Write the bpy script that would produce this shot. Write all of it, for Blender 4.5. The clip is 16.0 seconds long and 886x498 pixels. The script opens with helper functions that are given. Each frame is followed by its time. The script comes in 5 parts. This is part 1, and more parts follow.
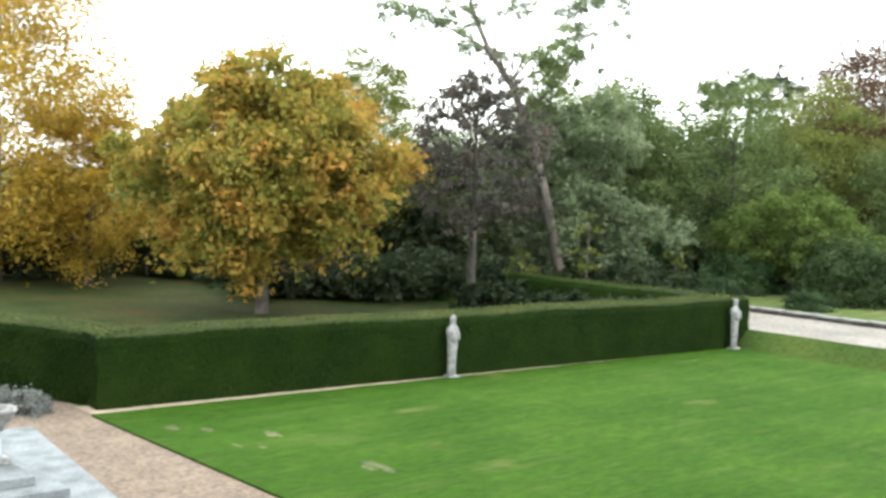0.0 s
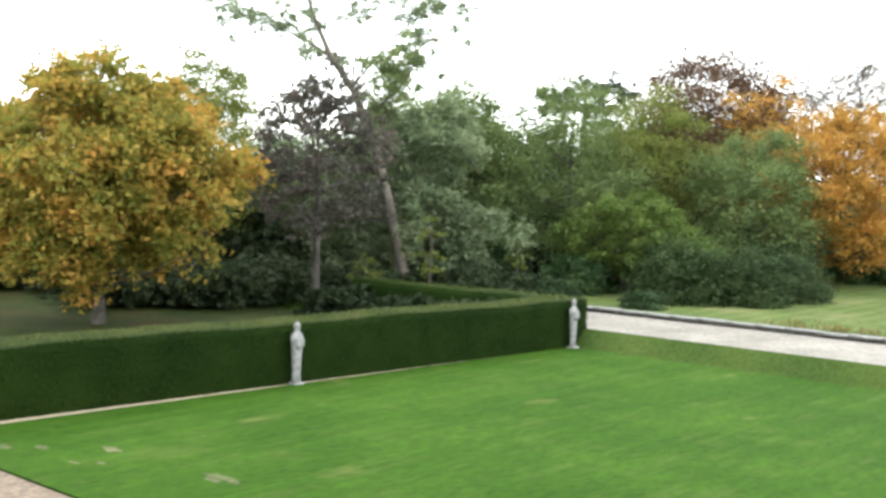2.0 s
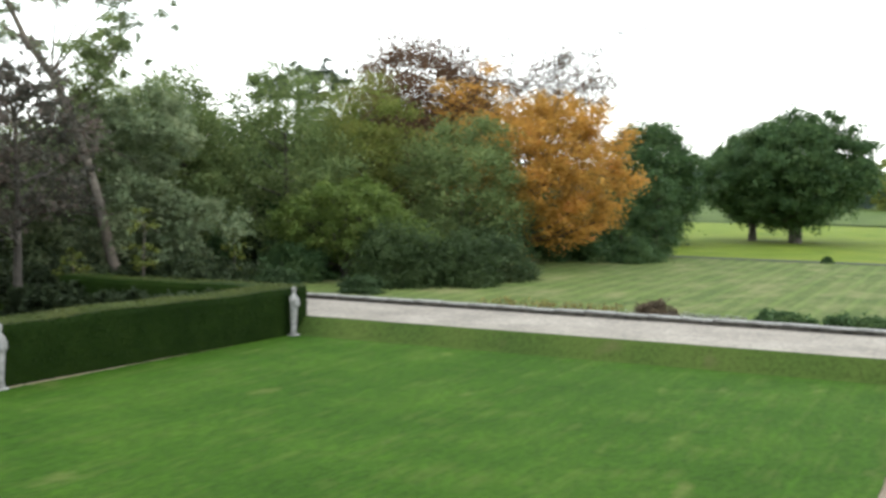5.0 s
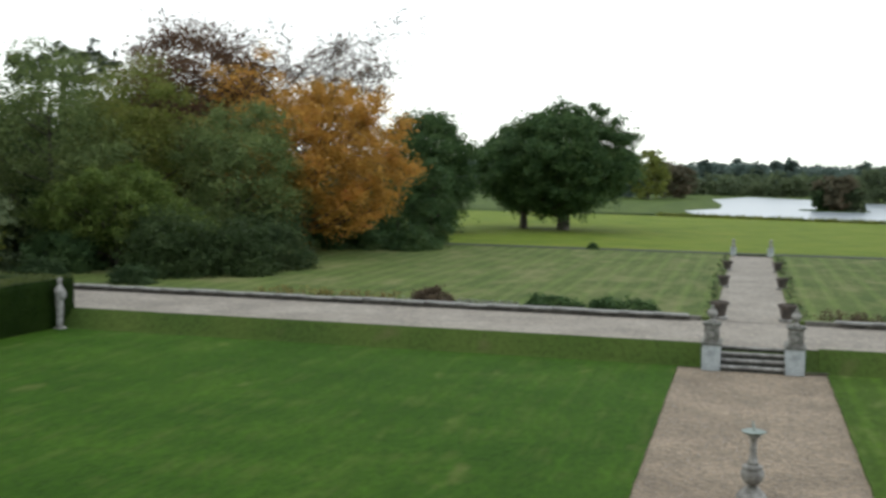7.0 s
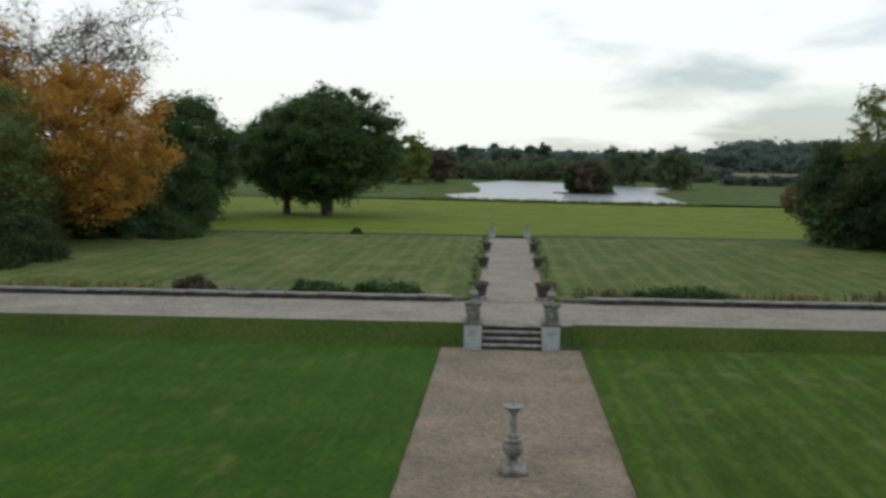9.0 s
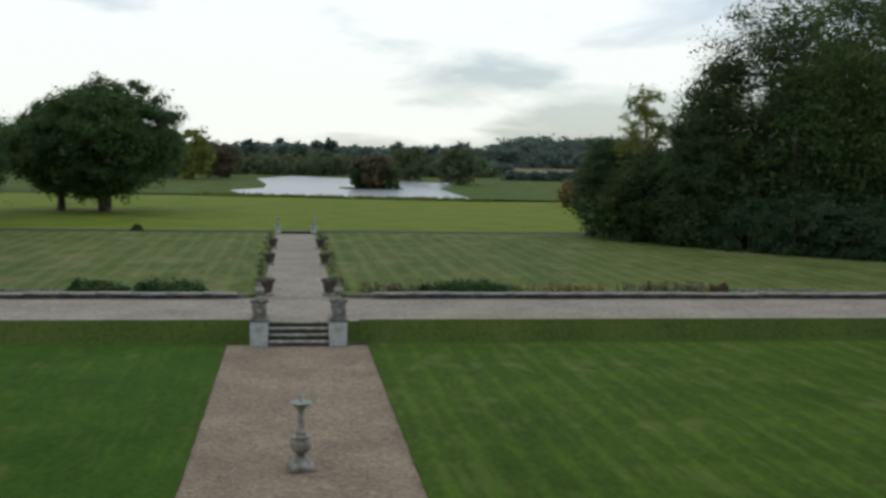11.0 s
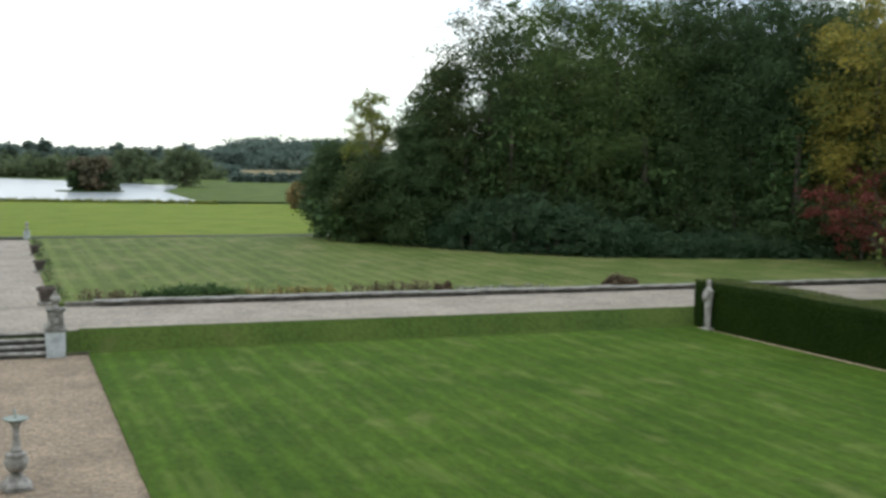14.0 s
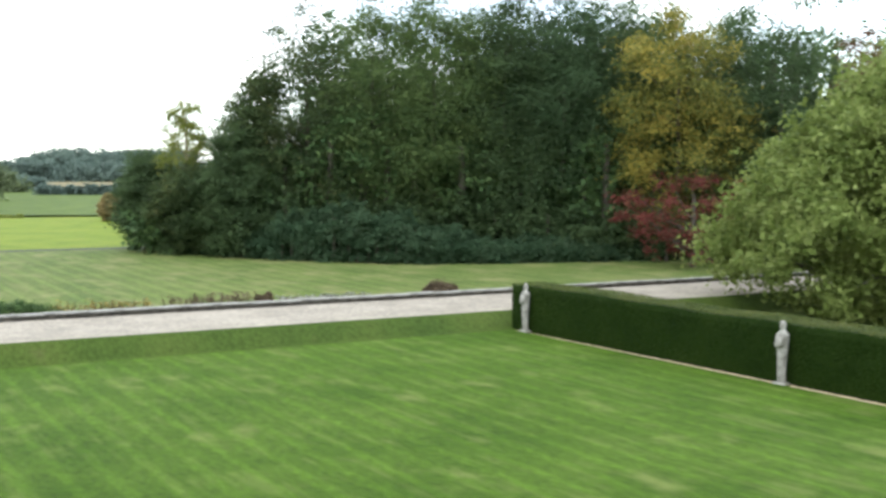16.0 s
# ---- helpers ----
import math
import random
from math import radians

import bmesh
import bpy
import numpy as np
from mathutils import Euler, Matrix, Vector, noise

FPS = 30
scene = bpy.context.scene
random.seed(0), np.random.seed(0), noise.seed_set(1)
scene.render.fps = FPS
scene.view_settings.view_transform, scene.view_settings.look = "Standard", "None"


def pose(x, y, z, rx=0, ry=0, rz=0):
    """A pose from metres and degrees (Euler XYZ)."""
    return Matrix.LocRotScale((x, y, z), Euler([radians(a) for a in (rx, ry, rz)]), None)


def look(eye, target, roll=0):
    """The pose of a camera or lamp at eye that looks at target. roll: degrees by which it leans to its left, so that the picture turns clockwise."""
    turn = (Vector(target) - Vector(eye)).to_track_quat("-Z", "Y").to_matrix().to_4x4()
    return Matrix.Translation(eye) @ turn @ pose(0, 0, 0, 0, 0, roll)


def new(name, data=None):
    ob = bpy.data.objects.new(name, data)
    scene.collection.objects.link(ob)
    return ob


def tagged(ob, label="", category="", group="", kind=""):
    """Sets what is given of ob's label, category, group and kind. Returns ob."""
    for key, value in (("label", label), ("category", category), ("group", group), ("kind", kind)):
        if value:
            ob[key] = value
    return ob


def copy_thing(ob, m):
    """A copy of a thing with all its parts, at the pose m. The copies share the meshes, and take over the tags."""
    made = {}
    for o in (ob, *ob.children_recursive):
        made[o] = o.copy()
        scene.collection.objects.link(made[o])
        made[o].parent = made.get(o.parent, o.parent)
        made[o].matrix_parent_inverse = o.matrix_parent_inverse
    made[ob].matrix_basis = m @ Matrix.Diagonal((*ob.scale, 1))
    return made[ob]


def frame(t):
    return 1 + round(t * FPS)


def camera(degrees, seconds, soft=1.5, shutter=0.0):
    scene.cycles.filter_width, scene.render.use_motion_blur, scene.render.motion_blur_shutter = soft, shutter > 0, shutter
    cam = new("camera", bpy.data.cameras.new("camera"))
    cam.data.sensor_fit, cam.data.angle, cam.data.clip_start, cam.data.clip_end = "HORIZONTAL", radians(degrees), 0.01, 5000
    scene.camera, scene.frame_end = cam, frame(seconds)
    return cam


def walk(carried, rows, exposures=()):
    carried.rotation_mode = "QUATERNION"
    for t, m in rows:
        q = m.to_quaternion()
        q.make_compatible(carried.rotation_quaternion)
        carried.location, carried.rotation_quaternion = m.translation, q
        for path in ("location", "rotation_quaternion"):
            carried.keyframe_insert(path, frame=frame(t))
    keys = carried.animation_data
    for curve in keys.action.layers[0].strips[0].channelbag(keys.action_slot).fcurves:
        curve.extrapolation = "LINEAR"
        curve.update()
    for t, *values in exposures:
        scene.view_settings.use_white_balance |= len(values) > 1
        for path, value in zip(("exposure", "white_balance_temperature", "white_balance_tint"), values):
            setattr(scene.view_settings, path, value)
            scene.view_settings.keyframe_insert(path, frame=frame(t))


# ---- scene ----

# ---- camera ----
cam = camera(43.1, 16.0, soft=3.0, shutter=0.5)
EYE = 5.4
ROWS = [
    (0, -0.095, 0.133, 5.320, 86.31, -1.87, 48.89), (0.5, -0.063, 0.116, 5.349, 86.38, -2.08, 47.05), (1, -0.038, 0.103, 5.371, 86.47, -1.79, 45.38),
    (1.5, -0.021, 0.095, 5.387, 86.58, -1.67, 43.34), (2, -0.009, 0.091, 5.398, 86.69, -1.55, 40.93), (2.5, -0.001, 0.090, 5.406, 86.70, -1.39, 38.88),
    (3, 0.003, 0.090, 5.410, 86.70, -1.58, 36.14), (3.5, 0.005, 0.092, 5.412, 86.71, -1.29, 33.77), (6, -0.002, 0.107, 5.399, 86.01, -0.87, 21.37),
    (6.5, -0.003, 0.107, 5.396, 85.97, -1.19, 18.58), (7, -0.002, 0.106, 5.393, 85.82, -0.96, 15.23), (7.5, -0.001, 0.103, 5.391, 85.75, -0.84, 12.21),
    (8, 0.002, 0.098, 5.389, 85.63, -0.60, 9.27), (8.5, 0.006, 0.091, 5.389, 85.47, -0.64, 6.30), (9, 0.012, 0.081, 5.390, 85.25, -0.75, 3.19),
    (9.5, 0.019, 0.068, 5.392, 85.11, -0.80, 0.66), (10, 0.026, 0.053, 5.395, 85.11, -0.77, -2.28), (12.5, 0.062, -0.056, 5.421, 85.32, -1.09, -14.73),
    (13, 0.064, -0.084, 5.427, 85.32, -0.93, -17.07), (13.5, 0.063, -0.113, 5.431, 85.34, -1.11, -19.10), (14, 0.058, -0.143, 5.435, 85.47, -1.03, -21.44),
    (14.5, 0.047, -0.174, 5.437, 85.62, -1.35, -23.85), (15, 0.031, -0.204, 5.437, 85.71, -1.19, -26.23), (15.5, 0.006, -0.235, 5.434, 85.85, -0.96, -28.38),
    (16, -0.027, -0.265, 5.427, 86.05, -0.51, -30.67),
]
EXPOSURES = [(0.0, 1.24), (3.5, 1.05), (6.0, 0.25), (7.0, -0.2), (9.0, -0.87), (10.0, -0.92), (12.5, -0.6), (14.0, 0.0), (16.0, 0.95)]
walk(cam, [(t, pose(*place)) for t, *place in ROWS], EXPOSURES)

# ---- world and sun ----
SUN_AZ, SUN_EL = 78.0, 26.0
world = bpy.data.worlds.new("sky")
scene.world = world
world.use_nodes = True
wn, wl = world.node_tree.nodes, world.node_tree.links
wn.clear()
w_out = wn.new("ShaderNodeOutputWorld")
w_bg = wn.new("ShaderNodeBackground")
w_sky = wn.new("ShaderNodeTexSky")
w_sky.sky_type, w_sky.sun_disc = "NISHITA", False
w_sky.sun_elevation, w_sky.sun_rotation = radians(SUN_EL), radians(SUN_AZ)
w_dim = wn.new("ShaderNodeMix")
w_dim.data_type, w_dim.blend_type = "RGBA", "MULTIPLY"
w_dim.inputs[0].default_value = 1.0
w_dim.inputs[7].default_value = (0.11, 0.145, 0.19, 1)
w_co = wn.new("ShaderNodeTexCoord")
w_dir = wn.new("ShaderNodeSeparateXYZ")
w_up = wn.new("ShaderNodeMath")
w_up.operation, w_up.inputs[1].default_value = "ADD", 0.2
w_px, w_py = wn.new("ShaderNodeMath"), wn.new("ShaderNodeMath")
w_px.operation = w_py.operation = "DIVIDE"
w_plane = wn.new("ShaderNodeCombineXYZ")
w_plane.inputs[2].default_value = 3.7
w_noise = wn.new("ShaderNodeTexNoise")
w_noise.inputs["Scale"].default_value, w_noise.inputs["Detail"].default_value, w_noise.inputs["Distortion"].default_value = 1.15, 7.0, 0.35
w_east = wn.new("ShaderNodeMath")
w_east.operation, w_east.inputs[1].default_value = "MULTIPLY_ADD", -0.42
w_ramp = wn.new("ShaderNodeValToRGB")
w_ramp.color_ramp.elements[0].position, w_ramp.color_ramp.elements[1].position = 0.31, 0.43
w_ramp.color_ramp.elements[0].color, w_ramp.color_ramp.elements[1].color = (0.45, 0.45, 0.45, 1), (1, 1, 1, 1)
w_mix = wn.new("ShaderNodeMix")
w_mix.data_type = "RGBA"
w_mix.inputs[7].default_value = (1.76, 1.88, 1.93, 1)
w_bg.inputs["Strength"].default_value = 1.0
wl.new(w_co.outputs["Generated"], w_dir.inputs[0])
wl.new(w_dir.outputs["Z"], w_up.inputs[0])
wl.new(w_dir.outputs["X"], w_px.inputs[0])
wl.new(w_dir.outputs["Y"], w_py.inputs[0])
wl.new(w_up.outputs[0], w_px.inputs[1])
wl.new(w_up.outputs[0], w_py.inputs[1])
wl.new(w_px.outputs[0], w_plane.inputs[0])
wl.new(w_py.outputs[0], w_plane.inputs[1])
wl.new(w_plane.outputs[0], w_noise.inputs["Vector"])
wl.new(w_dir.outputs["X"], w_east.inputs[0])
wl.new(w_noise.outputs["Fac"], w_east.inputs[2])
wl.new(w_east.outputs[0], w_ramp.inputs["Fac"])
wl.new(w_ramp.outputs["Color"], w_mix.inputs[0])
wl.new(w_sky.outputs["Color"], w_dim.inputs[6])
wl.new(w_dim.outputs[2], w_mix.inputs[6])
w_sep = wn.new("ShaderNodeSeparateXYZ")
w_grad = wn.new("ShaderNodeValToRGB")
for w_el, (w_p, w_c) in zip((w_grad.color_ramp.elements[0], w_grad.color_ramp.elements[1], w_grad.color_ramp.elements.new(0.3)), ((0.0, (1.0, 0.965, 0.875)), (1.0, (0.36, 0.40, 0.46)), (0.16, (1.0, 1.0, 1.0)))):
    w_el.position, w_el.color = w_p, (*w_c, 1)
w_all = wn.new("ShaderNodeMix")
w_all.data_type, w_all.blend_type = "RGBA", "MULTIPLY"
w_all.inputs[0].default_value = 1.0
wl.new(w_co.outputs["Generated"], w_sep.inputs[0])
wl.new(w_sep.outputs["Z"], w_grad.inputs["Fac"])
wl.new(w_mix.outputs[2], w_all.inputs[6])
wl.new(w_grad.outputs["Color"], w_all.inputs[7])
wl.new(w_all.outputs[2], w_bg.inputs["Color"])
wl.new(w_bg.outputs["Background"], w_out.inputs["Surface"])

sun = new("sun", bpy.data.lights.new("sun", "SUN"))
sun.data.energy, sun.data.angle, sun.data.color = 0.75, radians(18), (1.0, 0.93, 0.82)
sun.matrix_world = look((0, 0, 60), (-60 * math.sin(radians(SUN_AZ)), -60 * math.cos(radians(SUN_AZ)), 60 - 60 * math.tan(radians(SUN_EL))))


# ---- materials ----
def material(name, rough=0.9):
    m = bpy.data.materials.new(name)
    m.use_nodes = True
    n, l = m.node_tree.nodes, m.node_tree.links
    b = n["Principled BSDF"]
    b.inputs["Roughness"].default_value = rough
    return m, n, l, b


def ramp(n, l, fac, stops):
    r = n.new("ShaderNodeValToRGB")
    el = r.color_ramp.elements
    while len(el) < len(stops):
        el.new(0.5)
    for e, (p, c) in zip(el, stops):
        e.position, e.color = p, (*c, 1)
    l.new(fac, r.inputs["Fac"])
    return r.outputs["Color"]


def noise_tex(n, l, scale, detail=4.0, stretch=(1, 1, 1), coord="Object"):
    co = n.new("ShaderNodeTexCoord")
    mp = n.new("ShaderNodeMapping")
    mp.inputs["Scale"].default_value = stretch
    t = n.new("ShaderNodeTexNoise")
    t.inputs["Scale"].default_value, t.inputs["Detail"].default_value = scale, detail
    l.new(co.outputs[coord], mp.inputs["Vector"])
    l.new(mp.outputs["Vector"], t.inputs["Vector"])
    return t.outputs["Fac"]


def blend(n, l, mode, fac, a, b):
    m = n.new("ShaderNodeMix")
    m.data_type, m.blend_type = "RGBA", mode
    for sock, v in ((m.inputs[0], fac), (m.inputs[6], a), (m.inputs[7], b)):
        if isinstance(v, bpy.types.NodeSocket):
            l.new(v, sock)
        elif isinstance(v, tuple):
            sock.default_value = (*v, 1)
        else:
            sock.default_value = v
    return m.outputs[2]


def bump(n, l, b, height, strength, distance=0.02):
    k = n.new("ShaderNodeBump")
    k.inputs["Strength"].default_value, k.inputs["Distance"].default_value = strength, distance
    l.new(height, k.inputs["Height"])
    l.new(k.outputs["Normal"], b.inputs["Normal"])


def leaf_material(name, stops, patch=0.9, glow=0.4, shine=0.12):
    """Leaves: each leaf its own tint, whole boughs drifting through the same range, a little light through the blade."""
    m, n, l, b = material(name, 0.55)
    geo = n.new("ShaderNodeNewGeometry")
    fine = geo.outputs["Random Per Island"]
    wide = noise_tex(n, l, patch, 2.0)
    mix = n.new("ShaderNodeMath")
    mix.operation = "MULTIPLY_ADD"
    mix.inputs[1].default_value = 0.5
    sub = n.new("ShaderNodeMath")
    sub.operation = "MULTIPLY_ADD"
    sub.inputs[1].default_value, sub.inputs[2].default_value = 1.3, -0.4
    l.new(wide, sub.inputs[0])
    l.new(fine, mix.inputs[0])
    l.new(sub.outputs[0], mix.inputs[2])
    col = ramp(n, l, mix.outputs[0], stops)
    l.new(col, b.inputs["Base Color"])
    b.inputs["Specular IOR Level"].default_value = shine
    tr = n.new("ShaderNodeBsdfTranslucent")
    l.new(col, tr.inputs["Color"])
    mx = n.new("ShaderNodeMixShader")
    mx.inputs[0].default_value = glow
    l.new(b.outputs[0], mx.inputs[1])
    l.new(tr.outputs[0], mx.inputs[2])
    l.new(mx.outputs[0], n["Material Output"].inputs["Surface"])
    return m


def grass_material(name, dark, mid, light, stripe=0.0, period=1.1, dry=(0.16, 0.15, 0.05), dry_amount=0.0, streak=0.0):
    m, n, l, b = material(name, 0.85)
    b.inputs["Specular IOR Level"].default_value = 0.06
    wide = noise_tex(n, l, 0.35, 5.0)
    col = ramp(n, l, wide, [(0.3, dark), (0.5, mid), (0.72, light)])
    fine = noise_tex(n, l, 9.0, 6.0, (1, 0.45, 1))
    col = blend(n, l, "OVERLAY", 0.55, col, ramp(n, l, fine, [(0.25, (0.22, 0.22, 0.22)), (0.75, (0.78, 0.78, 0.78))]))
    if stripe:
        co = n.new("ShaderNodeTexCoord")
        wv = n.new("ShaderNodeTexWave")
        wv.wave_type, wv.bands_direction, wv.wave_profile = "BANDS", "X", "SIN"
        wv.inputs["Scale"].default_value = 0.314 / period
        wv.inputs["Distortion"].default_value, wv.inputs["Detail"].default_value, wv.inputs["Detail Scale"].default_value = 0.5, 3.0, 0.6
        l.new(co.outputs["Object"], wv.inputs["Vector"])
        lo, hi = 0.5 - stripe, 0.5 + stripe
        col = blend(n, l, "OVERLAY", 1.0, col, ramp(n, l, wv.outputs["Fac"], [(0.6, (lo,) * 3), (0.97, (hi, hi, hi * 0.95))]))
    if streak:
        line = noise_tex(n, l, 4.5, 3.0, (1.0, 0.06, 1.0))
        gap = noise_tex(n, l, 0.8, 3.0)
        both = n.new("ShaderNodeMath")
        both.operation = "MULTIPLY"
        l.new(line, both.inputs[0])
        l.new(gap, both.inputs[1])
        f = ramp(n, l, both.outputs[0], [(0.27, (0, 0, 0)), (0.40, (streak,) * 3)])
        col = blend(n, l, "MIX", f, col, tuple(0.45 * a + 0.55 * b for a, b in zip(light, dry)))
    if dry_amount:
        d = noise_tex(n, l, 0.9, 5.0, (1, 0.5, 1))
        f = ramp(n, l, d, [(0.66 - dry_amount, (0, 0, 0)), (0.8 - dry_amount * 0.5, (0.75, 0.75, 0.75))])
        col = blend(n, l, "MIX", f, col, dry)
    l.new(col, b.inputs["Base Color"])
    bump(n, l, b, noise_tex(n, l, 30.0, 4.0, (1, 0.6, 1)), 0.7, 0.04)
    return m


def mineral(name, stops, scale, bump_scale, strength=0.5, distance=0.01, rough=0.9, speck=0.0):
    m, n, l, b = material(name, rough)
    col = ramp(n, l, noise_tex(n, l, scale, 6.0), stops)
    fine = noise_tex(n, l, bump_scale, 5.0)
    col = blend(n, l, "OVERLAY", 0.5 + speck, col, ramp(n, l, fine, [(0.3, (0.3, 0.3, 0.3)), (0.7, (0.7, 0.7, 0.7))]))
    l.new(col, b.inputs["Base Color"])
    bump(n, l, b, fine, strength, distance)
    return m


def gravel_material(name, stops):
    m, n, l, b = material(name, 0.95)
    co = n.new("ShaderNodeTexCoord")
    v = n.new("ShaderNodeTexVoronoi")
    v.inputs["Scale"].default_value = 13.0
    l.new(co.outputs["Object"], v.inputs["Vector"])
    col = ramp(n, l, noise_tex(n, l, 0.6, 6.0), stops)
    sep = n.new("ShaderNodeSeparateColor")
    l.new(v.outputs["Color"], sep.inputs[0])
    col = blend(n, l, "OVERLAY", 0.48, col, ramp(n, l, sep.outputs[0], [(0.0, (0.2, 0.2, 0.22)), (1.0, (0.8, 0.78, 0.75))]))
    col = blend(n, l, "OVERLAY", 0.3, col, ramp(n, l, noise_tex(n, l, 5.0, 4.0), [(0.3, (0.32, 0.32, 0.32)), (0.7, (0.66, 0.66, 0.66))]))
    l.new(col, b.inputs["Base Color"])
    bump(n, l, b, v.outputs["Distance"], 0.8, 0.03)
    return m


MEADOW = grass_material("meadow_grass", (0.045, 0.07, 0.018), (0.062, 0.092, 0.022), (0.085, 0.115, 0.027))
LAWN = grass_material("mown_lawn", (0.03285, 0.06819, 0.005985), (0.04541, 0.08597, 0.00874), (0.05681, 0.1016, 0.01188), 0.055, 0.75, (0.1186, 0.1405, 0.042), 0.08, 0.5)
LAWN_WEST = grass_material("mown_west_lawn", (0.02384, 0.06207, 0.003806), (0.03025, 0.07376, 0.005189), (0.04034, 0.08815, 0.007265), 0.022, 0.9, (0.1183, 0.1306, 0.0372), 0.03, 0.34)
FAR_LAWN = grass_material("far_lawn", (0.06854, 0.1012, 0.02722), (0.08669, 0.1188, 0.03289), (0.1089, 0.1386, 0.04082), 0.06, 0.9, (0.1714, 0.165, 0.07371), 0.16, 0.7)
FIELD = grass_material("lime_field", (0.085, 0.125, 0.016), (0.115, 0.155, 0.02), (0.14, 0.165, 0.026))
BANK = grass_material("rough_bank", (0.0312, 0.0552, 0.0108), (0.0432, 0.0696, 0.0132), (0.06, 0.084, 0.018), 0, 1, (0.08, 0.08, 0.03), 0.01)
# Grass and leaf-litter tones, kept dark to paint the trees' shade.
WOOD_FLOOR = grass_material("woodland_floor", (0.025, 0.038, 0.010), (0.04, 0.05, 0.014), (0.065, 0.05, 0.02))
GRAVEL = gravel_material("path_gravel", [(0.3, (0.1505, 0.1151, 0.07772)), (0.5, (0.1972, 0.152, 0.1041)), (0.7, (0.2491, 0.1935, 0.1337))])
DRIVE = gravel_material("drive_gravel", [(0.3, (0.1831, 0.1608, 0.1316)), (0.5, (0.2269, 0.2006, 0.1655)), (0.7, (0.2707, 0.2412, 0.2001))])
PINK_GRAVEL = gravel_material("pink_gravel", [(0.3, (0.1386, 0.09883, 0.06589)), (0.5, (0.1732, 0.1263, 0.08618)), (0.7, (0.2078, 0.1537, 0.1064))])
SAND = mineral("pale_sandy_gravel", [(0.3, (0.3, 0.234, 0.152)), (0.5, (0.38, 0.297, 0.196)), (0.7, (0.46, 0.36, 0.24))], 2.0, 40.0, 0.5)
STONE = mineral("weathered_stone", [(0.3, (0.10, 0.095, 0.08)), (0.5, (0.22, 0.21, 0.19)), (0.7, (0.38, 0.37, 0.34))], 5.0, 30.0, 0.6)
PALE_STONE = mineral("pale_stone", [(0.3, (0.24, 0.26, 0.26)), (0.5, (0.38, 0.41, 0.41)), (0.7, (0.48, 0.50, 0.49))], 3.0, 26.0, 0.4)
MARBLE = mineral("lichened_marble", [(0.3, (0.1172, 0.1124, 0.09648)), (0.48, (0.2343, 0.2247, 0.2063)), (0.7, (0.3445, 0.3337, 0.3093))], 6.0, 35.0, 0.5)
DARK_STONE = mineral("dark_lichened_stone", [(0.3, (0.06, 0.06, 0.05)), (0.5, (0.14, 0.14, 0.12)), (0.7, (0.30, 0.30, 0.27))], 7.0, 24.0, 0.8, 0.02)
# Much darker than the tread stone; used for the step risers.
RISER_STONE = mineral("dark_riser_stone", [(0.3, (0.02, 0.02, 0.016)), (0.5, (0.035, 0.035, 0.028)), (0.7, (0.07, 0.07, 0.055))], 6.0, 24.0, 0.8, 0.02)
COPING = mineral("coping_stone", [(0.3, (0.12, 0.114, 0.102)), (0.5, (0.204, 0.198, 0.18)), (0.7, (0.3, 0.294, 0.27))], 2.2, 20.0, 0.6)
WALLSTONE = mineral("retaining_wall_stone", [(0.3, (0.06, 0.055, 0.045)), (0.5, (0.13, 0.12, 0.10)), (0.7, (0.22, 0.2, 0.17))], 3.0, 18.0, 0.8)
TERRACE_STONE = mineral("terrace_stone", [(0.3, (0.119, 0.1285, 0.1266)), (0.5, (0.186, 0.1999, 0.1966)), (0.7, (0.2455, 0.257, 0.2466))], 2.0, 22.0, 0.4)
TERRACOTTA = mineral("terracotta", [(0.3, (0.03919, 0.0345, 0.0297)), (0.5, (0.06413, 0.05175, 0.0414)), (0.7, (0.1069, 0.08625, 0.072))], 4.0, 22.0, 0.4)
BRONZE = mineral("verdigris_bronze", [(0.3, (0.14, 0.17, 0.15)), (0.6, (0.25, 0.29, 0.265)), (0.8, (0.34, 0.37, 0.34))], 8.0, 30.0, 0.3)
BARK = mineral("grey_bark", [(0.3, (0.0325, 0.0273, 0.0208)), (0.5, (0.065, 0.05525, 0.04225)), (0.7, (0.1105, 0.0975, 0.078))], 3.0, 14.0, 0.9, 0.03)
PALE_BARK = mineral("pale_bark", [(0.3, (0.16, 0.13, 0.10)), (0.5, (0.27, 0.23, 0.18)), (0.7, (0.38, 0.33, 0.27))], 2.0, 12.0, 0.7, 0.02)
TAN_BARK = mineral("tan_bark", [(0.3, (0.07, 0.06, 0.045)), (0.5, (0.14, 0.115, 0.088)), (0.7, (0.22, 0.185, 0.145))], 2.0, 12.0, 0.7, 0.02)
SOIL = mineral("bare_soil", [(0.3, (0.04, 0.03, 0.02)), (0.7, (0.10, 0.075, 0.05))], 3.0, 20.0, 0.8, 0.02)

DARK_STRIP = mineral("dark_strip", [(0.3, (0.008, 0.012, 0.006)), (0.7, (0.022, 0.026, 0.014))], 3.0, 20.0, 0.8, 0.02)
L_GOLD = leaf_material("gold_leaves", [(0.0, (0.1472, 0.126, 0.018)), (0.35, (0.3312, 0.225, 0.027)), (0.7, (0.4784, 0.306, 0.045)), (1.0, (0.552, 0.378, 0.081))])
L_CHESTNUT = leaf_material("chestnut_leaves", [(0.0, (0.1091, 0.1364, 0.02764)), (0.3, (0.2026, 0.1978, 0.03685)), (0.55, (0.3272, 0.2456, 0.04606)), (0.8, (0.4986, 0.2865, 0.06143)), (1.0, (0.6545, 0.3137, 0.07679))], 0.5, 0.5)
